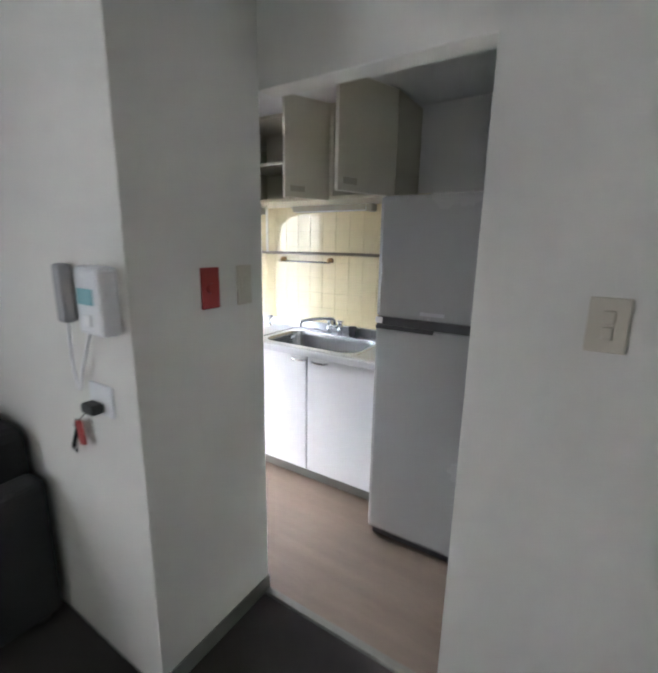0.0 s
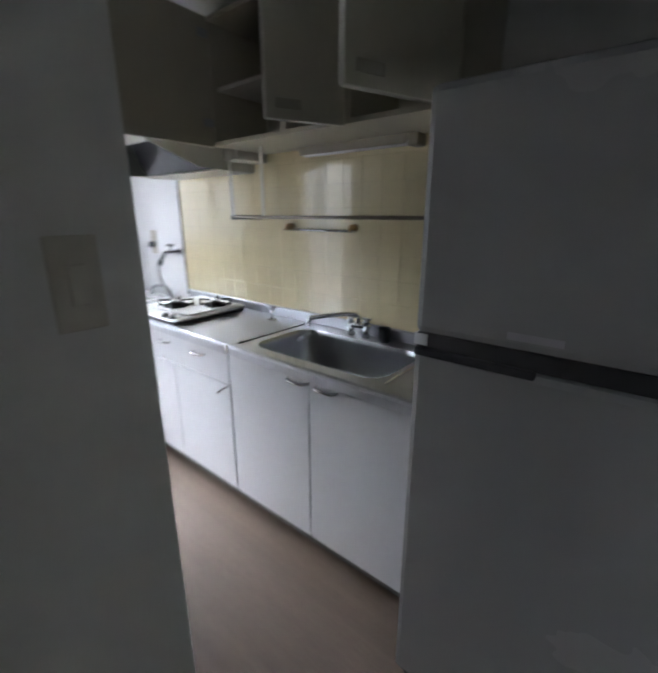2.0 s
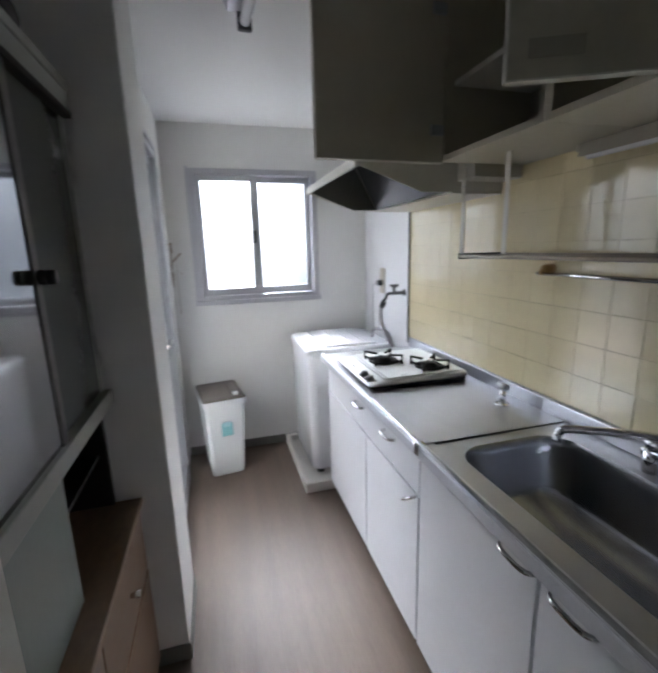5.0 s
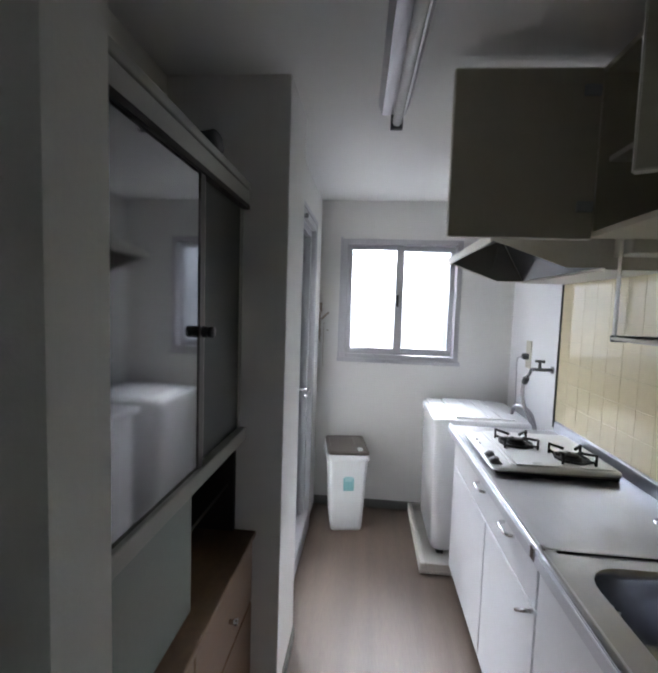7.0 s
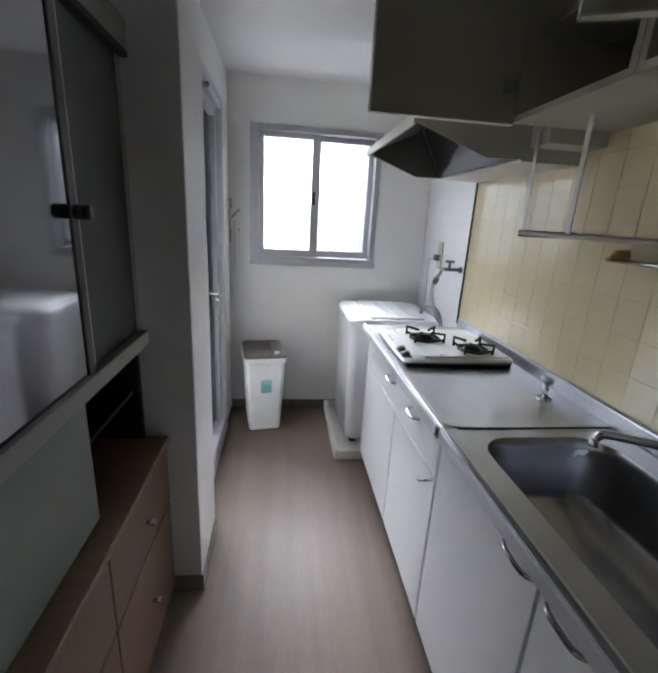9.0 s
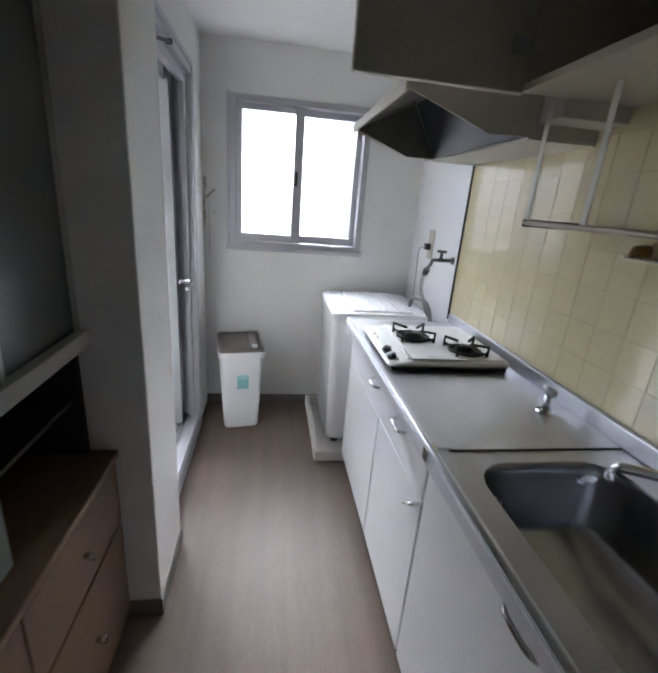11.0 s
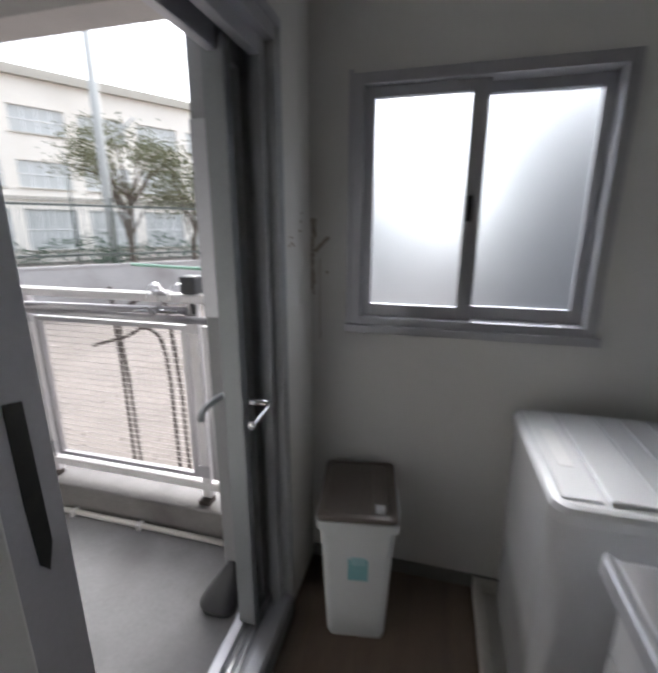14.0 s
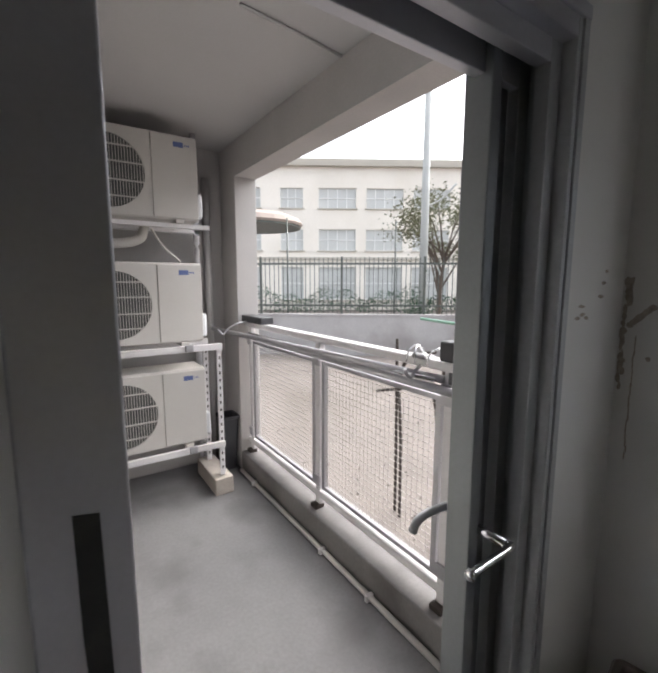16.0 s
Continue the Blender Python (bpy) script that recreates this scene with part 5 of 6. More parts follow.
def rail_clips():
    """Bent wire clips and a thin pole lying on the rail beside the clamp."""
    c = thing("wire_clip", (-2.63, 0.33, 1.126), "small bent wire clips hooked over the rail", "clips")
    for y, lean in ((0.36, 0.03), (0.30, -0.02), (0.25, 0.025)):
        bm = bmesh.new()
        tube(bm, curve([(-2.60, y, 1.100), (-2.605, y + lean * 0.4, 1.150), (-2.64, y + lean, 1.168), (-2.668, y + lean, 1.140), (-2.676, y + lean * 1.6, 1.126)], 5), 0.004, 6)
        part("wire", bm, M_CHROME, c, "", True)
    p = thing("laundry_pole", (-2.62, -0.4, 1.045), "thin silver laundry pole resting behind the hand tube", "laundry pole")
    bm = bmesh.new()
    tube(bm, [(-2.605, -1.38, 1.046), (-2.602, 0.40, 1.052)], 0.009, 10)
    part("pole", bm, M_CHROME, p, "", True)
    g = thing("green_stick", (-4.2, -1.2, GZ), "faded green garden cane propped across a short stake", "garden cane")
    bm = bmesh.new()
    tube(bm, [(-4.21, -1.18, 1.09), (-4.05, 0.05, 1.07)], 0.014, 8)
    tube(bm, [(-4.11, -0.4, GZ), (-4.11, -0.4, 1.08)], 0.010, 8)
    part("cane", bm, M_GREEN_STICK, g, "", True)


GZ = -0.6
rail_clips()


def hoops():
    h = thing("iron_hoop", (-3.8, -0.78, -0.6), "dark bent iron bars standing in the yard soil", "iron hoop")
    x = -3.8
    bars = (
        ((x, -1.04, -0.6), (x, -1.045, 0.2), (x, -1.06, 0.95)),
        ((x + 0.02, -0.96, -0.6), (x + 0.02, -0.97, 0.1), (x + 0.02, -1.0, 0.55), (x + 0.02, -0.95, 0.75), (x + 0.02, -0.81, 0.85), (x + 0.02, -0.62, 0.90)),
        ((x + 0.04, -0.55, -0.6), (x + 0.04, -0.56, 0.2), (x + 0.04, -0.59, 0.50), (x + 0.04, -0.65, 0.61), (x + 0.04, -0.76, 0.64), (x + 0.04, -0.90, 0.57), (x + 0.04, -1.02, 0.53), (x + 0.04, -1.13, 0.50), (x + 0.04, -1.26, 0.46)),
        ((x, -0.49, -0.6), (x, -0.50, 0.2), (x, -0.57, 0.92)),
    )
    for pts in bars:
        bm = bmesh.new()
        tube(bm, curve(list(pts), 6), 0.014, 8)
        part("bar", bm, M_RUST, h, "", True)


hoops()


def ac_unit(z0, label):
    """An outdoor unit; right end at x = -2.235, front at y = -1.25."""
    x0, x1, y0, y1, z1 = -2.235, -1.475, -1.52, -1.25, z0 + 0.51
    a = thing("air_conditioner", (-1.85, -1.38, z0), label, "air conditioner", "outdoor units")
    cx, cz, r = -1.72, z0 + 0.25, 0.205
    bm = bmesh.new()
    box(bm, x0, x1, y0, y1 - 0.012, z0, z1, 0.012)
    part("case", bm, M_AC, a)
    # front plate with a round opening
    bm = bmesh.new()
    n = 48
    ring_in = [(cx + r * math.cos(2 * math.pi * k / n), cz + r * math.sin(2 * math.pi * k / n)) for k in range(n)]
    ex0, ex1, ez0, ez1 = -1.955, x1 + 0.004, z0 + 0.012, z1 - 0.012
    ring_out = []
    for px, pz in ring_in:
        dx, dz = px - cx, pz - cz
        k = min(((ex1 - cx) if dx > 0 else (cx - ex0)) / max(abs(dx), 1e-6), ((ez1 - cz) if dz > 0 else (cz - ez0)) / max(abs(dz), 1e-6))
        ring_out.append((cx + dx * k, cz + dz * k))
    for c in ((ex0, ez0), (ex1, ez0), (ex1, ez1), (ex0, ez1)):
        i = min(range(n), key=lambda j: (ring_out[j][0] - c[0]) ** 2 + (ring_out[j][1] - c[1]) ** 2)
        ring_out[i] = c
    loft(bm, [[(x, y1 - 0.013, z) for x, z in ring_out], [(x, y1, z) for x, z in ring_out], [(x, y1, z) for x, z in ring_in], [(x, y1 - 0.0115, z) for x, z in ring_in]], False, False)
    fp = part("front_plate", bm, M_AC, a)
    bm = bmesh.new()
    rod(bm, (cx, y1 - 0.0116, cz), (cx, y1 - 0.009, cz), r * 0.995, 40)
    part("fan_recess", bm, M_AC_DARK, fp, "dark fan recess")
    bm = bmesh.new()
    for k in range(5):
        a0 = 2 * math.pi * k / 5
        P = [(cx + rr * math.cos(a0 + w), y1 - 0.0082, cz + rr * math.sin(a0 + w)) for rr, w in ((0.04, 0), (0.17, 0.15), (0.185, 0.55), (0.12, 0.75), (0.04, 0.6))]
        A, B = [bm.verts.new(p) for p in P], [bm.verts.new((p[0], p[1] + 0.003, p[2])) for p in P]
        bm.faces.new(A)
        bm.faces.new(B[::-1])
        for q in range(5):
            bm.faces.new((A[q], A[(q + 1) % 5], B[(q + 1) % 5], B[q]))
    part("fan", bm, M_FRIDGE_DARK, fp)
    bm = bmesh.new()
    x = cx - r + 0.012
    while x < cx + r:
        hgt = math.sqrt(max(0.0, r * r - (x - cx) ** 2))
        box(bm, x - 0.0016, x + 0.0016, y1 + 0.001, y1 + 0.005, cz - hgt, cz + hgt)
        x += 0.0155
    for dz in (-0.14, -0.05, 0.05, 0.14):
        w = math.sqrt(r * r - dz * dz)
        box(bm, cx - w, cx + w, y1 + 0.004, y1 + 0.009, cz + dz - 0.004, cz + dz + 0.004)
    part("grille", bm, M_AC, fp, "wire fan grille")
    part("service_panel", boxes((x0 + 0.004, -1.962, y1 - 0.013, y1 - 0.001, z0 + 0.012, z1 - 0.012), bevel=0.004), M_AC, a)
    part("label_mark", boxes((x0 + 0.085, x0 + 0.145, y1 - 0.002, y1 + 0.001, z1 - 0.075, z1 - 0.045)), M_AC_MARK, a, "small blue maker's mark")
    part("caption", boxes(*[(x0 + 0.050 + 0.011 * k, x0 + 0.057 + 0.011 * k, y1 - 0.002, y1 + 0.0008, z1 - 0.066, z1 - 0.056) for k in range(3)]), M_AC_MARK, a, "unreadable small print")
    part("valve_cover", boxes((x0 - 0.035, x0 + 0.002, y0 + 0.06, y1 - 0.04, z0 + 0.03, z0 + 0.18), bevel=0.012), M_WHITE_PLASTIC, a, "white valve cover")
    part("foot", boxes((x0 + 0.10, x0 + 0.15, y0 - 0.01, y1 + 0.012, z0 - 0.018, z0 + 0.004), (x1 - 0.16, x1 - 0.11, y0 - 0.01, y1 + 0.012, z0 - 0.018, z0 + 0.004), bevel=0.002), M_AC, a)
    return a


ac_unit(1.80, "beige outdoor air-conditioning unit hung under the soffit")
ac_unit(1.030, "beige outdoor air-conditioning unit on top of a steel rack")
ac_unit(0.345, "beige outdoor air-conditioning unit inside a low steel rack")


def rack():
    r = thing("ac_rack", (-1.9, -1.38, 0.10), "pale slotted-angle steel rack carrying two outdoor units", "rack")
    for x in (-2.345, -1.42):
        for y in (-1.245, -1.54):
            post = part("post", boxes((x, x + 0.035, y, y + 0.004, 0.07, 0.985), (x, x + 0.004, y - 0.03, y, 0.07, 0.985)), M_RAIL, r)
            bm = bmesh.new()
            for k in range(16):
                box(bm, x + 0.012, x + 0.022, y + 0.004, y + 0.0052, 0.12 + k * 0.052, 0.14 + k * 0.052)
            part("slots", bm, M_RUST, post)
    for z in (0.285, 0.970):
        for y in (-1.24, -1.55):
            part("beam", boxes((-2.345, -1.385, y, y + 0.025, z, z + 0.042), bevel=0.003), M_RAIL, r)
        part("clamp", boxes((-2.15, -2.10, -1.232, -1.205, z + 0.005, z + 0.048), bevel=0.004), M_RAIL_GREY, r)
    for x in (-2.30, -1.40):
        solid("concrete_block", boxes((x - 0.085, x + 0.045, -1.62, -1.19, BF, 0.072), bevel=0.008), M_BLOCK, "rough concrete block under the rack's feet", "block", group="rack blocks")
    h = thing("hanging_bracket", (-1.85, -1.4, 1.76), "steel bracket holding the top unit from the soffit", "bracket")
    for x in (-2.30, -1.42):
        part("hanger", boxes((x, x + 0.03, -1.54, -1.50, 1.74, 2.42)), M_RAIL_GREY, h)
    part("carrier", boxes((-2.30, -1.39, -1.29, -1.26, 1.755, 1.782), (-2.30, -1.39, -1.54, -1.50, 1.755, 1.782)), M_RAIL, h)
    q = thing("refrigerant_pipe", (-2.3, -1.7, 1.2), "white wrapped pipes and cables behind the outdoor units", "pipes")
    bm = bmesh.new()
    tube(bm, curve([(-2.20, -1.46, 1.86), (-2.30, -1.60, 1.80), (-2.34, -1.70, 1.6), (-2.34, -1.74, 1.0), (-2.34, -1.75, 0.2), (-2.34, -1.75, BF)], 6), 0.022, 10)
    part("wrapped_pipe", bm, M_RAIL, q, "", True)
    bm = bmesh.new()
    tube(bm, curve([(-1.98, -1.45, 1.76), (-2.05, -1.42, 1.64), (-2.15, -1.44, 1.55), (-2.20, -1.50, 1.40)], 6), 0.007, 8)
    tube(bm, curve([(-1.95, -1.50, 1.78), (-1.9, -1.45, 1.69), (-1.75, -1.45, 1.66), (-1.6, -1.48, 1.72)], 6), 0.03, 8)
    part("cable_loop", bm, M_AC, q, "", True)
    bm = bmesh.new()
    tube(bm, [(-2.44, -1.77, BF), (-2.44, -1.77, 2.2)], 0.028, 12)
    part("downpipe", bm, M_RENDER, q, "grey downpipe", True)


rack()


def floor_clutter():
    p = thing("grey_planter", (-2.50, -1.62, BF), "tall dark grey plastic planter in the balcony corner", "planter")
    bm = bmesh.new()
    loft(bm, [[(*c, h) for c in rounded(-2.565 + i, -2.435 - i, -1.68 + i, -1.515 - i, 0.02, 4)] for i, h in ((0.02, BF), (0.0, 0.36), (-0.006, 0.365), (-0.006, 0.385), (0.008, 0.385), (0.022, 0.0))])
    part("pot", bm, M_FRIDGE_DARK, p)
    g = thing("floor_pipe", (-2.53, -0.4, BF), "thin white drain pipe running along the upstand", "pipe")
    bm = bmesh.new()
    tube(bm, [(-2.545, -1.45, BF + 0.016), (-2.545, 0.676, BF + 0.016)], 0.014, 10)
    part("pipe", bm, M_AC, g, "", True)
    for y in (-1.2, -0.3, 0.1, 0.6):
        part("clip", boxes((-2.562, -2.520, y, y + 0.02, BF, BF + 0.034), bevel=0.003), M_RAIL, g)
    wx = -2.275
    d = thing("rubber_wedge", (wx, 0.71, BF), "dark rubber wedge propped up beside the door leaf", "wedge")
    bm = bmesh.new()
    loft(bm, [[(*c, BF + h) for c in rounded(wx - a, wx + a, yc - b, yc + b, min(a, b) * 0.7, 5)] for a, b, yc, h in ((0.065, 0.070, 0.710, 0.0), (0.072, 0.078, 0.710, 0.03), (0.060, 0.058, 0.728, 0.09), (0.036, 0.036, 0.748, 0.15), (0.014, 0.016, 0.762, 0.20))])
    part("wedge", bm, M_FRIDGE_DARK, d, "", True)
    w = thing("soffit_conduit", (-2.1, -0.2, 2.41), "thin painted conduit across the balcony soffit", "conduit")
    bm = bmesh.new()
    tube(bm, [(-2.06, -0.09, 2.412), (-2.56, -0.16, 2.412)], 0.007, 8)
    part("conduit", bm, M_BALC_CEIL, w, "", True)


floor_clutter()

# ---- outside: ground, low wall, fence, school, trees ----
bm = bmesh.new()
vs = [bm.verts.new(p) for p in ((-400, -400, GZ), (400, -400, GZ), (400, 400, GZ), (-400, 400, GZ))]
bm.faces.new(vs)
solid("ground", bm, M_SOIL, "bare brown soil yard with sparse dry weeds", "ground", S)
rng = random.Random(4)
bm = bmesh.new()
for k in range(1500):
    x, y = rng.uniform(-12, -3.0), rng.uniform(-9, 3)
    s = rng.uniform(0.006, 0.03)
    a = rng.uniform(0, 3.14)
    c, si = math.cos(a) * s, math.sin(a) * s
    h = rng.uniform(0.3, 1.1) * s
    q = [bm.verts.new(v) for v in ((x - c, y - si, GZ), (x + si, y - c, GZ), (x + c, y + si, GZ))]
    t = bm.verts.new((x + rng.uniform(-s, s) * 0.5, y, GZ + h))
    for i in range(3):
        bm.faces.new((q[i], q[(i + 1) % 3], t))
solid("clods", bm, M_SOIL, "scattered clods and pebbles on the soil", "soil clods", "stuff")
# fence frame: u along the boundary, v towards the flat
FM = Matrix(((-0.79, 0.61, 0, -6.35), (0.61, 0.79, 0, -8.97), (0, 0, 1, 0), (0, 0, 0, 1)))
solid("boundary_wall", boxes((-7, 22, -0.09, 0.09, GZ, 0.50), (-7, 22, -0.11, 0.11, 0.50, 0.55), m=FM), M_LOWWALL, "low stained concrete boundary wall", "wall", S)


def fence():
    f = thing("iron_fence", FM @ Vector((5, 0, 0.55)), "dark iron bar fence along the boundary wall", "fence")
    for z in (0.76, 1.90):
        part("rail", boxes((-7, 22, -0.02, 0.02, z, z + 0.05), m=FM), M_FENCE, f)
    bar = to_mesh("bar", boxes((-0.009, 0.009, -0.009, 0.009, 0.55, 2.10)), M_FENCE)
    post = to_mesh("post", boxes((-0.03, 0.03, -0.03, 0.03, 0.55, 2.12)), M_FENCE)
    inv = Matrix.Translation(FM @ Vector((5, 0, 0.55))).inverted()
    k, u = 0, -6.9
    while u < 14:
        ob = new("post" if k % 18 == 0 else "bar", post if k % 18 == 0 else bar)
        ob.parent = f
        ob.matrix_parent_inverse = inv
        ob.matrix_basis = FM @ Matrix.Translation((u, 0, 0))
        u += 0.125
        k += 1


fence()
# school frame: u along the facade, v out of it
SM = Matrix(((-0.85, 0.53, 0, -17.43), (0.53, 0.85, 0, -24.25), (0, 0, 1, 0), (0, 0, 0, 1)))


def school():
    s = thing("school_building", SM @ Vector((8, -4, GZ)), "long cream three-storey school block with gridded windows", "building")
    rows = ((0.15, 2.55), (3.75, 5.25), (6.75, 8.15))
    bays = [(-2.4 - 3.45 * k, -0.75 - 3.45 * k) if k == 0 else (-3.0 - 3.45 * k, -0.35 - 3.45 * k) for k in range(5)] + [(0.37 + 3.45 * k, 3.08 + 3.45 * k) for k in range(12)]
    holes = [(a, b, z0, z1) for a, b in bays for z0, z1 in rows]
    bm = holed_wall(1, -0.35, 0.0, -18, 44, GZ, 9.6, holes)
    bmesh.ops.transform(bm, matrix=SM, verts=bm.verts[:])
    part("wall", bm, M_SCHOOL, s)
    part("core", boxes((-18, 44, -9, -1.6, GZ, 9.5), m=SM), M_SCHOOL, s)
    part("parapet", boxes((-18.2, 44.2, -9.2, 0.35, 9.6, 9.85), (-18, 44, -9, 0.12, 9.85, 10.15), m=SM), M_SCHOOL_TRIM, s, "weathered grey parapet")
    part("string_course", boxes((-18, 44, 0.0, 0.12, 3.05, 3.25), m=SM), M_SCHOOL_TRIM, s)
    for a, b in bays:
        for z0, z1 in rows:
            fr = 0.0275
            cols = 4 if b - a > 2 else 3
            w, mid = (b - a) / cols, (z0 + z1) / 2
            lights = [(a + w * k + fr, a + w * (k + 1) - fr, za + fr, zb - fr) for k in range(cols) for za, zb in ((z0, mid), (mid, z1))]
            bm2 = holed_wall(1, -0.20, -0.12, a, b, z0, z1, lights)
            bmesh.ops.transform(bm2, matrix=SM, verts=bm2.verts[:])
            win = part("window", bm2, M_SCHOOL_FRAME, s)
            part("glass", boxes((a, b, -0.17, -0.16, z0, z1), m=SM), M_SCHOOL_GLASS, win)
            part("sill", boxes((a - 0.1, b + 0.1, 0.0, 0.10, z0 - 0.09, z0 - 0.01), m=SM), M_SCHOOL_TRIM, win)


school()


def polar(az, dist, z):
    a = radians(az)
    return Vector((-1.428 + dist * math.cos(a), 1.419 + dist * math.sin(a), z))


def pole():
    b = polar(-137.0, 12.6, GZ)
    p = thing("utility_pole", b, "tall grey concrete utility pole behind the fence", "pole")
    bm = bmesh.new()
    rod(bm, b, b + Vector((0, 0, 8.6)), 0.13, 16, 0.095)
    part("shaft", bm, M_POLE, p, "", True)
    bm = bmesh.new()
    tube(bm, curve([b + Vector((0, 0, 4.2)), b + Vector((-0.35, 0.33, 4.45)), b + Vector((-0.62, 0.60, 4.85))], 5), 0.03, 8)
    part("arm", bm, M_POLE, p, "", True)
    for az, h in ((-118.3, 3.4), (-133.2, 3.3)):
        q = polar(az, 13.0, GZ)
        t = thing("thin_post", q, "thin dark steel post behind the fence", "post", "thin posts")
        bm = bmesh.new()
        rod(bm, q, q + Vector((0, 0, h + 0.6)), 0.03, 10, 0.022)
        part("shaft", bm, M_FENCE, t, "", True)


pole()


def tree(base, height, spread, leaves, seed, label):
    r = random.Random(seed)
    t = thing("tree", base, label, "tree", "yard trees")
    bm = bmesh.new()
    tips = []
    top = base + Vector((r.uniform(-.2, .2), r.uniform(-.2, .2), height * 0.55))
    trunk = curve([base, base + Vector((0.06, -0.05, height * 0.25)), top], 5)
    for i in range(len(trunk) - 1):
        f0, f1 = 1 - i / len(trunk), 1 - (i + 1) / len(trunk)
        rod(bm, trunk[i], trunk[i + 1], 0.04 + 0.10 * f0, 10, 0.04 + 0.10 * f1)
    for k in range(16):
        a = r.uniform(0, 2 * math.pi)
        o = trunk[r.randint(5, len(trunk) - 1)]
        reach = spread * r.uniform(0.45, 1.0)
        e = Vector((base.x + math.cos(a) * reach, base.y + math.sin(a) * reach, base.z + height * r.uniform(0.5, 1.0)))
        m1 = o.lerp(e, 0.5) + Vector((0, 0, 0.25))
        rod(bm, o, m1, 0.045, 7, 0.03)
        rod(bm, m1, e, 0.03, 6, 0.008)
        tips += [e, m1.lerp(e, 0.5), m1.lerp(e, 0.8)]
    part("trunk", bm, M_BARK, t)
    vs, fs = [], []
    for k in range(leaves):
        c = r.choice(tips) + Vector((r.gauss(0, 1), r.gauss(0, 1), r.gauss(0, 0.8))) * spread * 0.16
        s = r.uniform(0.035, 0.085)
        u = Vector((r.gauss(0, 1), r.gauss(0, 1), r.gauss(0, 1))).normalized()
        v = u.orthogonal().normalized()
        i = len(vs)
        vs += [c - u * s, c + v * s * 0.5, c + u * s, c - v * s * 0.5]
        fs.append((i, i + 1, i + 2, i + 3))
    me = bpy.data.meshes.new("crown")
    me.from_pydata(vs, [], fs)
    me.materials.append(M_LEAF)
    part("crown", me, M_LEAF, t)


tree(polar(-139.5, 16.5, GZ), 5.6, 1.9, 5200, 3, "broad leafy tree behind the boundary fence")
tree(polar(-147.0, 17.5, GZ), 5.0, 2.2, 5200, 8, "spreading haze-paled tree behind the boundary fence")
# Dark block added across the yard to darken the frosted right pane
BLOCK_AT = Matrix.Translation((-8.6, 4.4, 0))


def pane_backdrop():
    n = thing("pane_dimming_block", (-8.6, 4.4, GZ), "plain dark block added across the yard to dim the frosted window", "building")
    part("wall", boxes((-1.5, 1.5, -2.2, 6.5, GZ, 3.2), m=BLOCK_AT), M_DIM_BLOCK, n)
    bm = bmesh.new()
    prism(bm, [(-1.8, 3.2), (1.8, 3.2), (0.0, 4.2)], 1, -2.4, 6.7)
    bmesh.ops.transform(bm, matrix=BLOCK_AT, verts=bm.verts[:])
    part("roof", bm, M_SCHOOL_TRIM, n)


pane_backdrop()
tree(polar(-156.0, 15.0, GZ), 4.4, 1.9, 4500, 12, "rounded leafy tree beyond the yard")


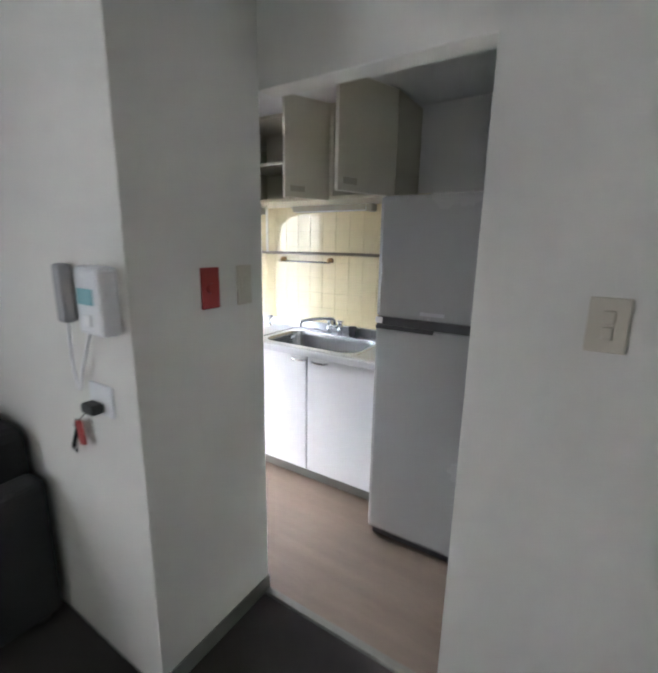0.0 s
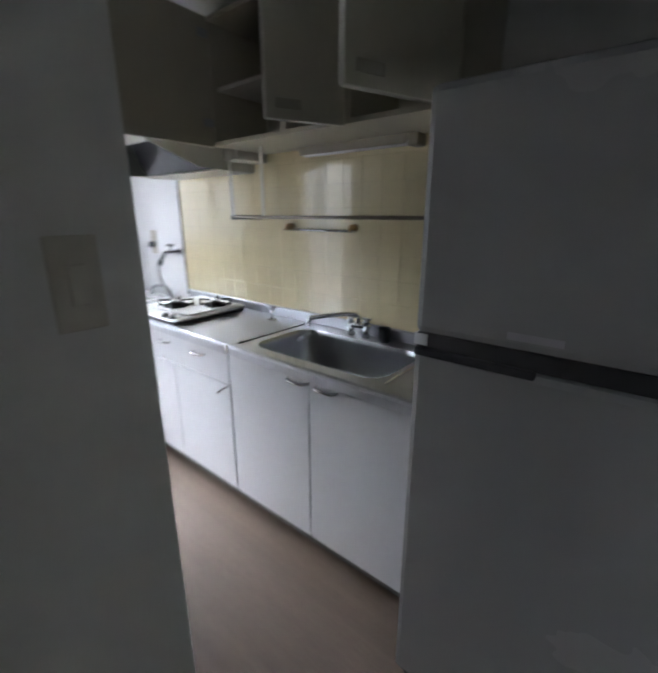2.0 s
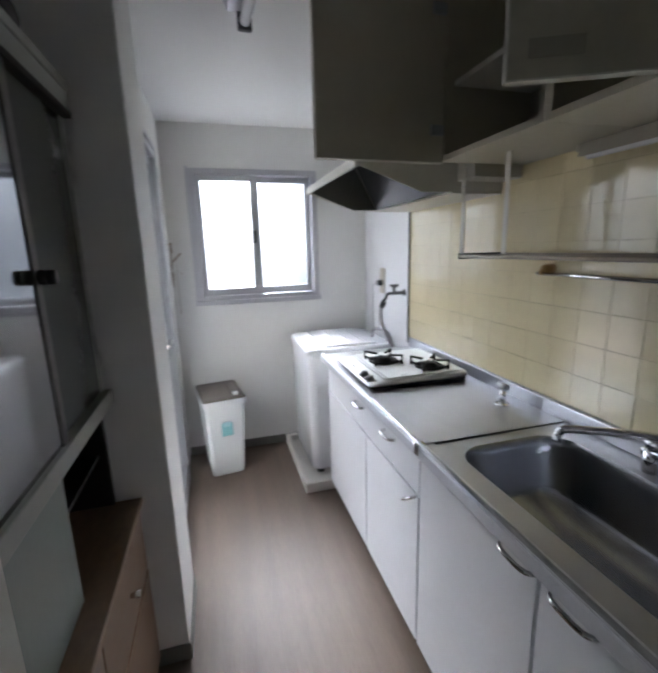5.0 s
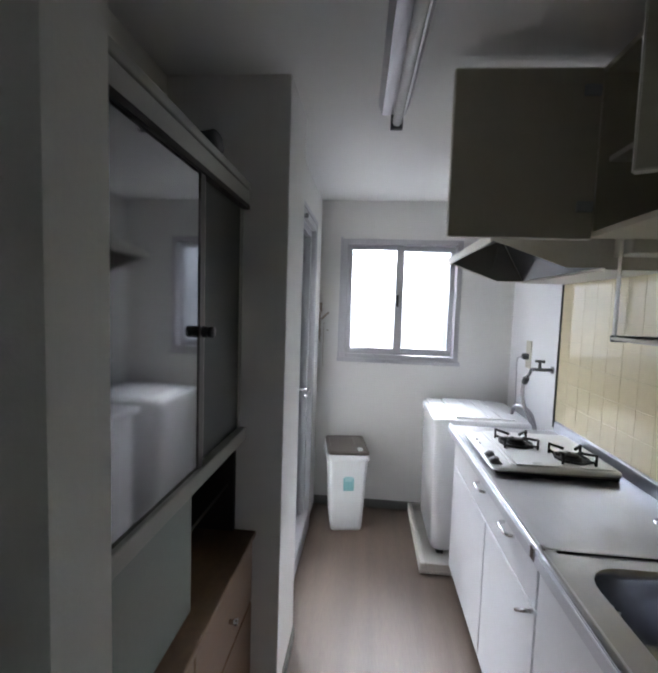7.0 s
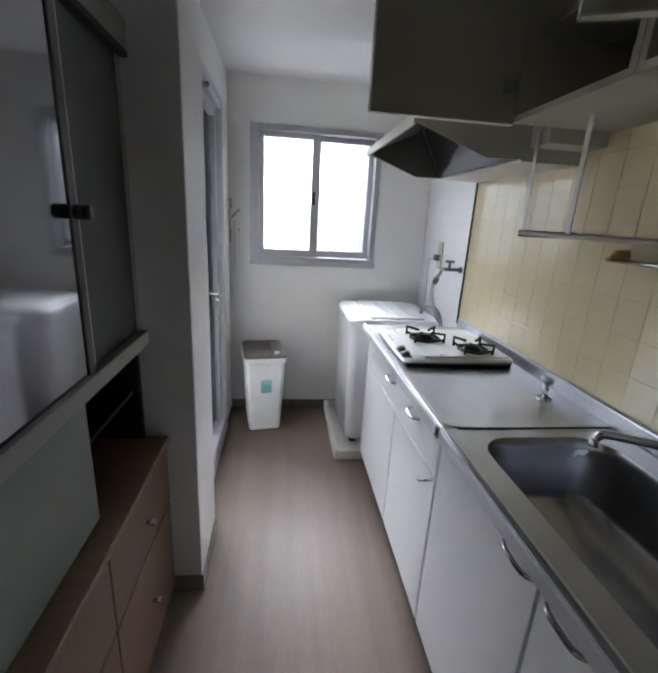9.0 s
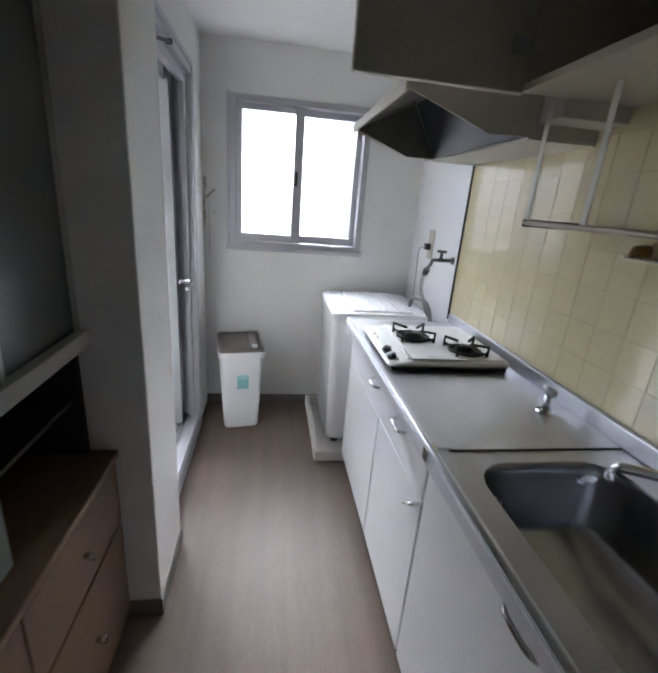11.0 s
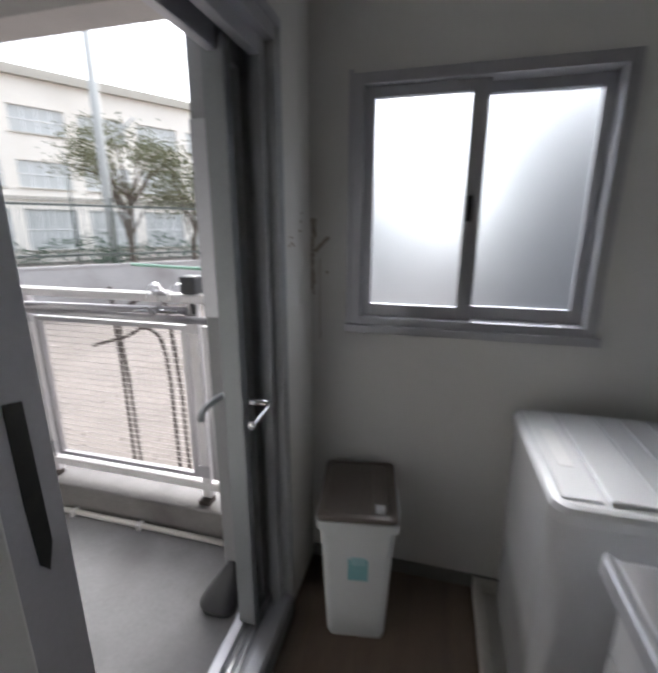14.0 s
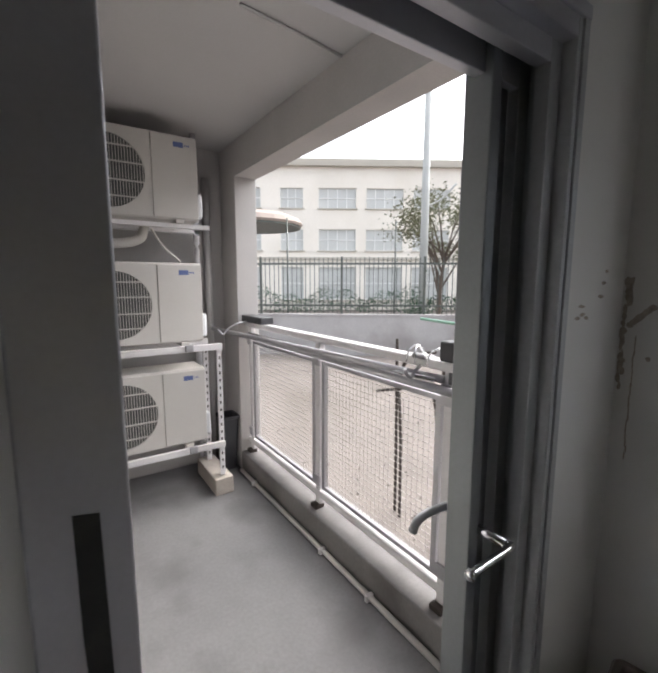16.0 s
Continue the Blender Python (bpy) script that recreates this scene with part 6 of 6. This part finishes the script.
def hedge():
    r = random.Random(9)
    vs, fs = [], []
    for k in range(9000):
        u, w = r.uniform(-12, 30), r.uniform(-0.5, 0.5)
        top = 0.75 + 0.35 * math.sin(u * 1.3) + 0.2 * math.sin(u * 3.1)
        c = SM @ Vector((u, 2.2 + w, GZ + r.uniform(0, 1) * (0.6 + top)))
        s = r.uniform(0.05, 0.12)
        d = Vector((r.gauss(0, 1), r.gauss(0, 1), r.gauss(0, 1))).normalized()
        e = d.orthogonal().normalized()
        i = len(vs)
        vs += [c - d * s, c + e * s * 0.6, c + d * s, c - e * s * 0.6]
        fs.append((i, i + 1, i + 2, i + 3))
    me = bpy.data.meshes.new("hedge")
    me.from_pydata(vs, [], fs)
    me.materials.append(M_HEDGE)
    tagged(new("hedge", me), "loose green hedge along the school's ground floor", "hedge", kind="stuff")
    b = thing("shrub", polar(-136.2, 10.9, GZ), "low green shrub at the foot of the pole", "shrub")
    base = polar(-136.2, 12.0, GZ)
    vs, fs = [], []
    for k in range(1500):
        c = base + Vector((r.gauss(0, 0.22), r.gauss(0, 0.22), 0.35 + abs(r.gauss(0, 0.55))))
        s = r.uniform(0.03, 0.07)
        d = Vector((r.gauss(0, 1), r.gauss(0, 1), r.gauss(0, 1))).normalized()
        e = d.orthogonal().normalized()
        i = len(vs)
        vs += [c - d * s, c + e * s * 0.6, c + d * s, c - e * s * 0.6]
        fs.append((i, i + 1, i + 2, i + 3))
    me = bpy.data.meshes.new("leaves")
    me.from_pydata(vs, [], fs)
    me.materials.append(M_HEDGE)
    part("leaves", me, M_HEDGE, b)


hedge()


def canopy():
    c = thing("garden_canopy", (-7.3, -12.0, GZ), "faded beige round canopy on a post behind the fence", "canopy")
    circle = [(math.cos(2 * math.pi * k / 24), math.sin(2 * math.pi * k / 24)) for k in range(24)]
    bm = bmesh.new()
    loft(bm, [[(-7.3 + r * u, -12.0 + r * v, z) for u, v in circle] for r, z in ((1.70, 3.33), (1.74, 3.40), (1.62, 3.56), (1.2, 3.72), (0.6, 3.80), (0.05, 3.83))])
    part("roof", bm, M_CANOPY, c)
    bm = bmesh.new()
    loft(bm, [[(-7.3 + r * u, -12.0 + r * v, z) for u, v in circle] for r, z in ((1.66, 3.27), (1.66, 3.328))])
    part("soffit", bm, M_FENCE, c, "dark underside")
    bm = bmesh.new()
    rod(bm, (-7.3, -12.0, GZ), (-7.3, -12.0, 3.3), 0.07, 12)
    part("post", bm, M_POLE, c, "", True)


canopy()

# ---- pieces: the glazed wall tiles ----
TW, TH = 0.0995, 0.0995
solid_grout = solid("tile_bed", boxes((-1.866, 0.140, 2.2995, 2.304, 0.872, 1.632)), M_GROUT, "pale grout bed behind the wall tiles", "tiling", S)
bm = bmesh.new()
box(bm, -TW / 2 + 0.0006, TW / 2 - 0.0006, -0.0035, 0.0, -TH / 2 + 0.0003, TH / 2 - 0.0003)
bmesh.ops.bevel(bm, geom=[e for e in bm.edges if all(v.co.y < -0.001 for v in e.verts)], offset=0.0006, segments=1, profile=0.5, affect="EDGES")
tile_mesh = to_mesh("tile", bm, M_TILE)
trng = random.Random(2)
for i in range(20):
    for j in range(8):
        zc = 0.880 + TH * (j + 0.5)
        if zc > 1.66:
            continue
        ob = new("tile", tile_mesh)
        ob.parent = solid_grout
        ob.matrix_basis = Matrix.Translation((-1.864 + TW * (i + 0.5), 2.2995, zc)) @ Euler((radians(trng.gauss(0, 0.3)), 0, radians(trng.gauss(0, 0.12)))).to_matrix().to_4x4()
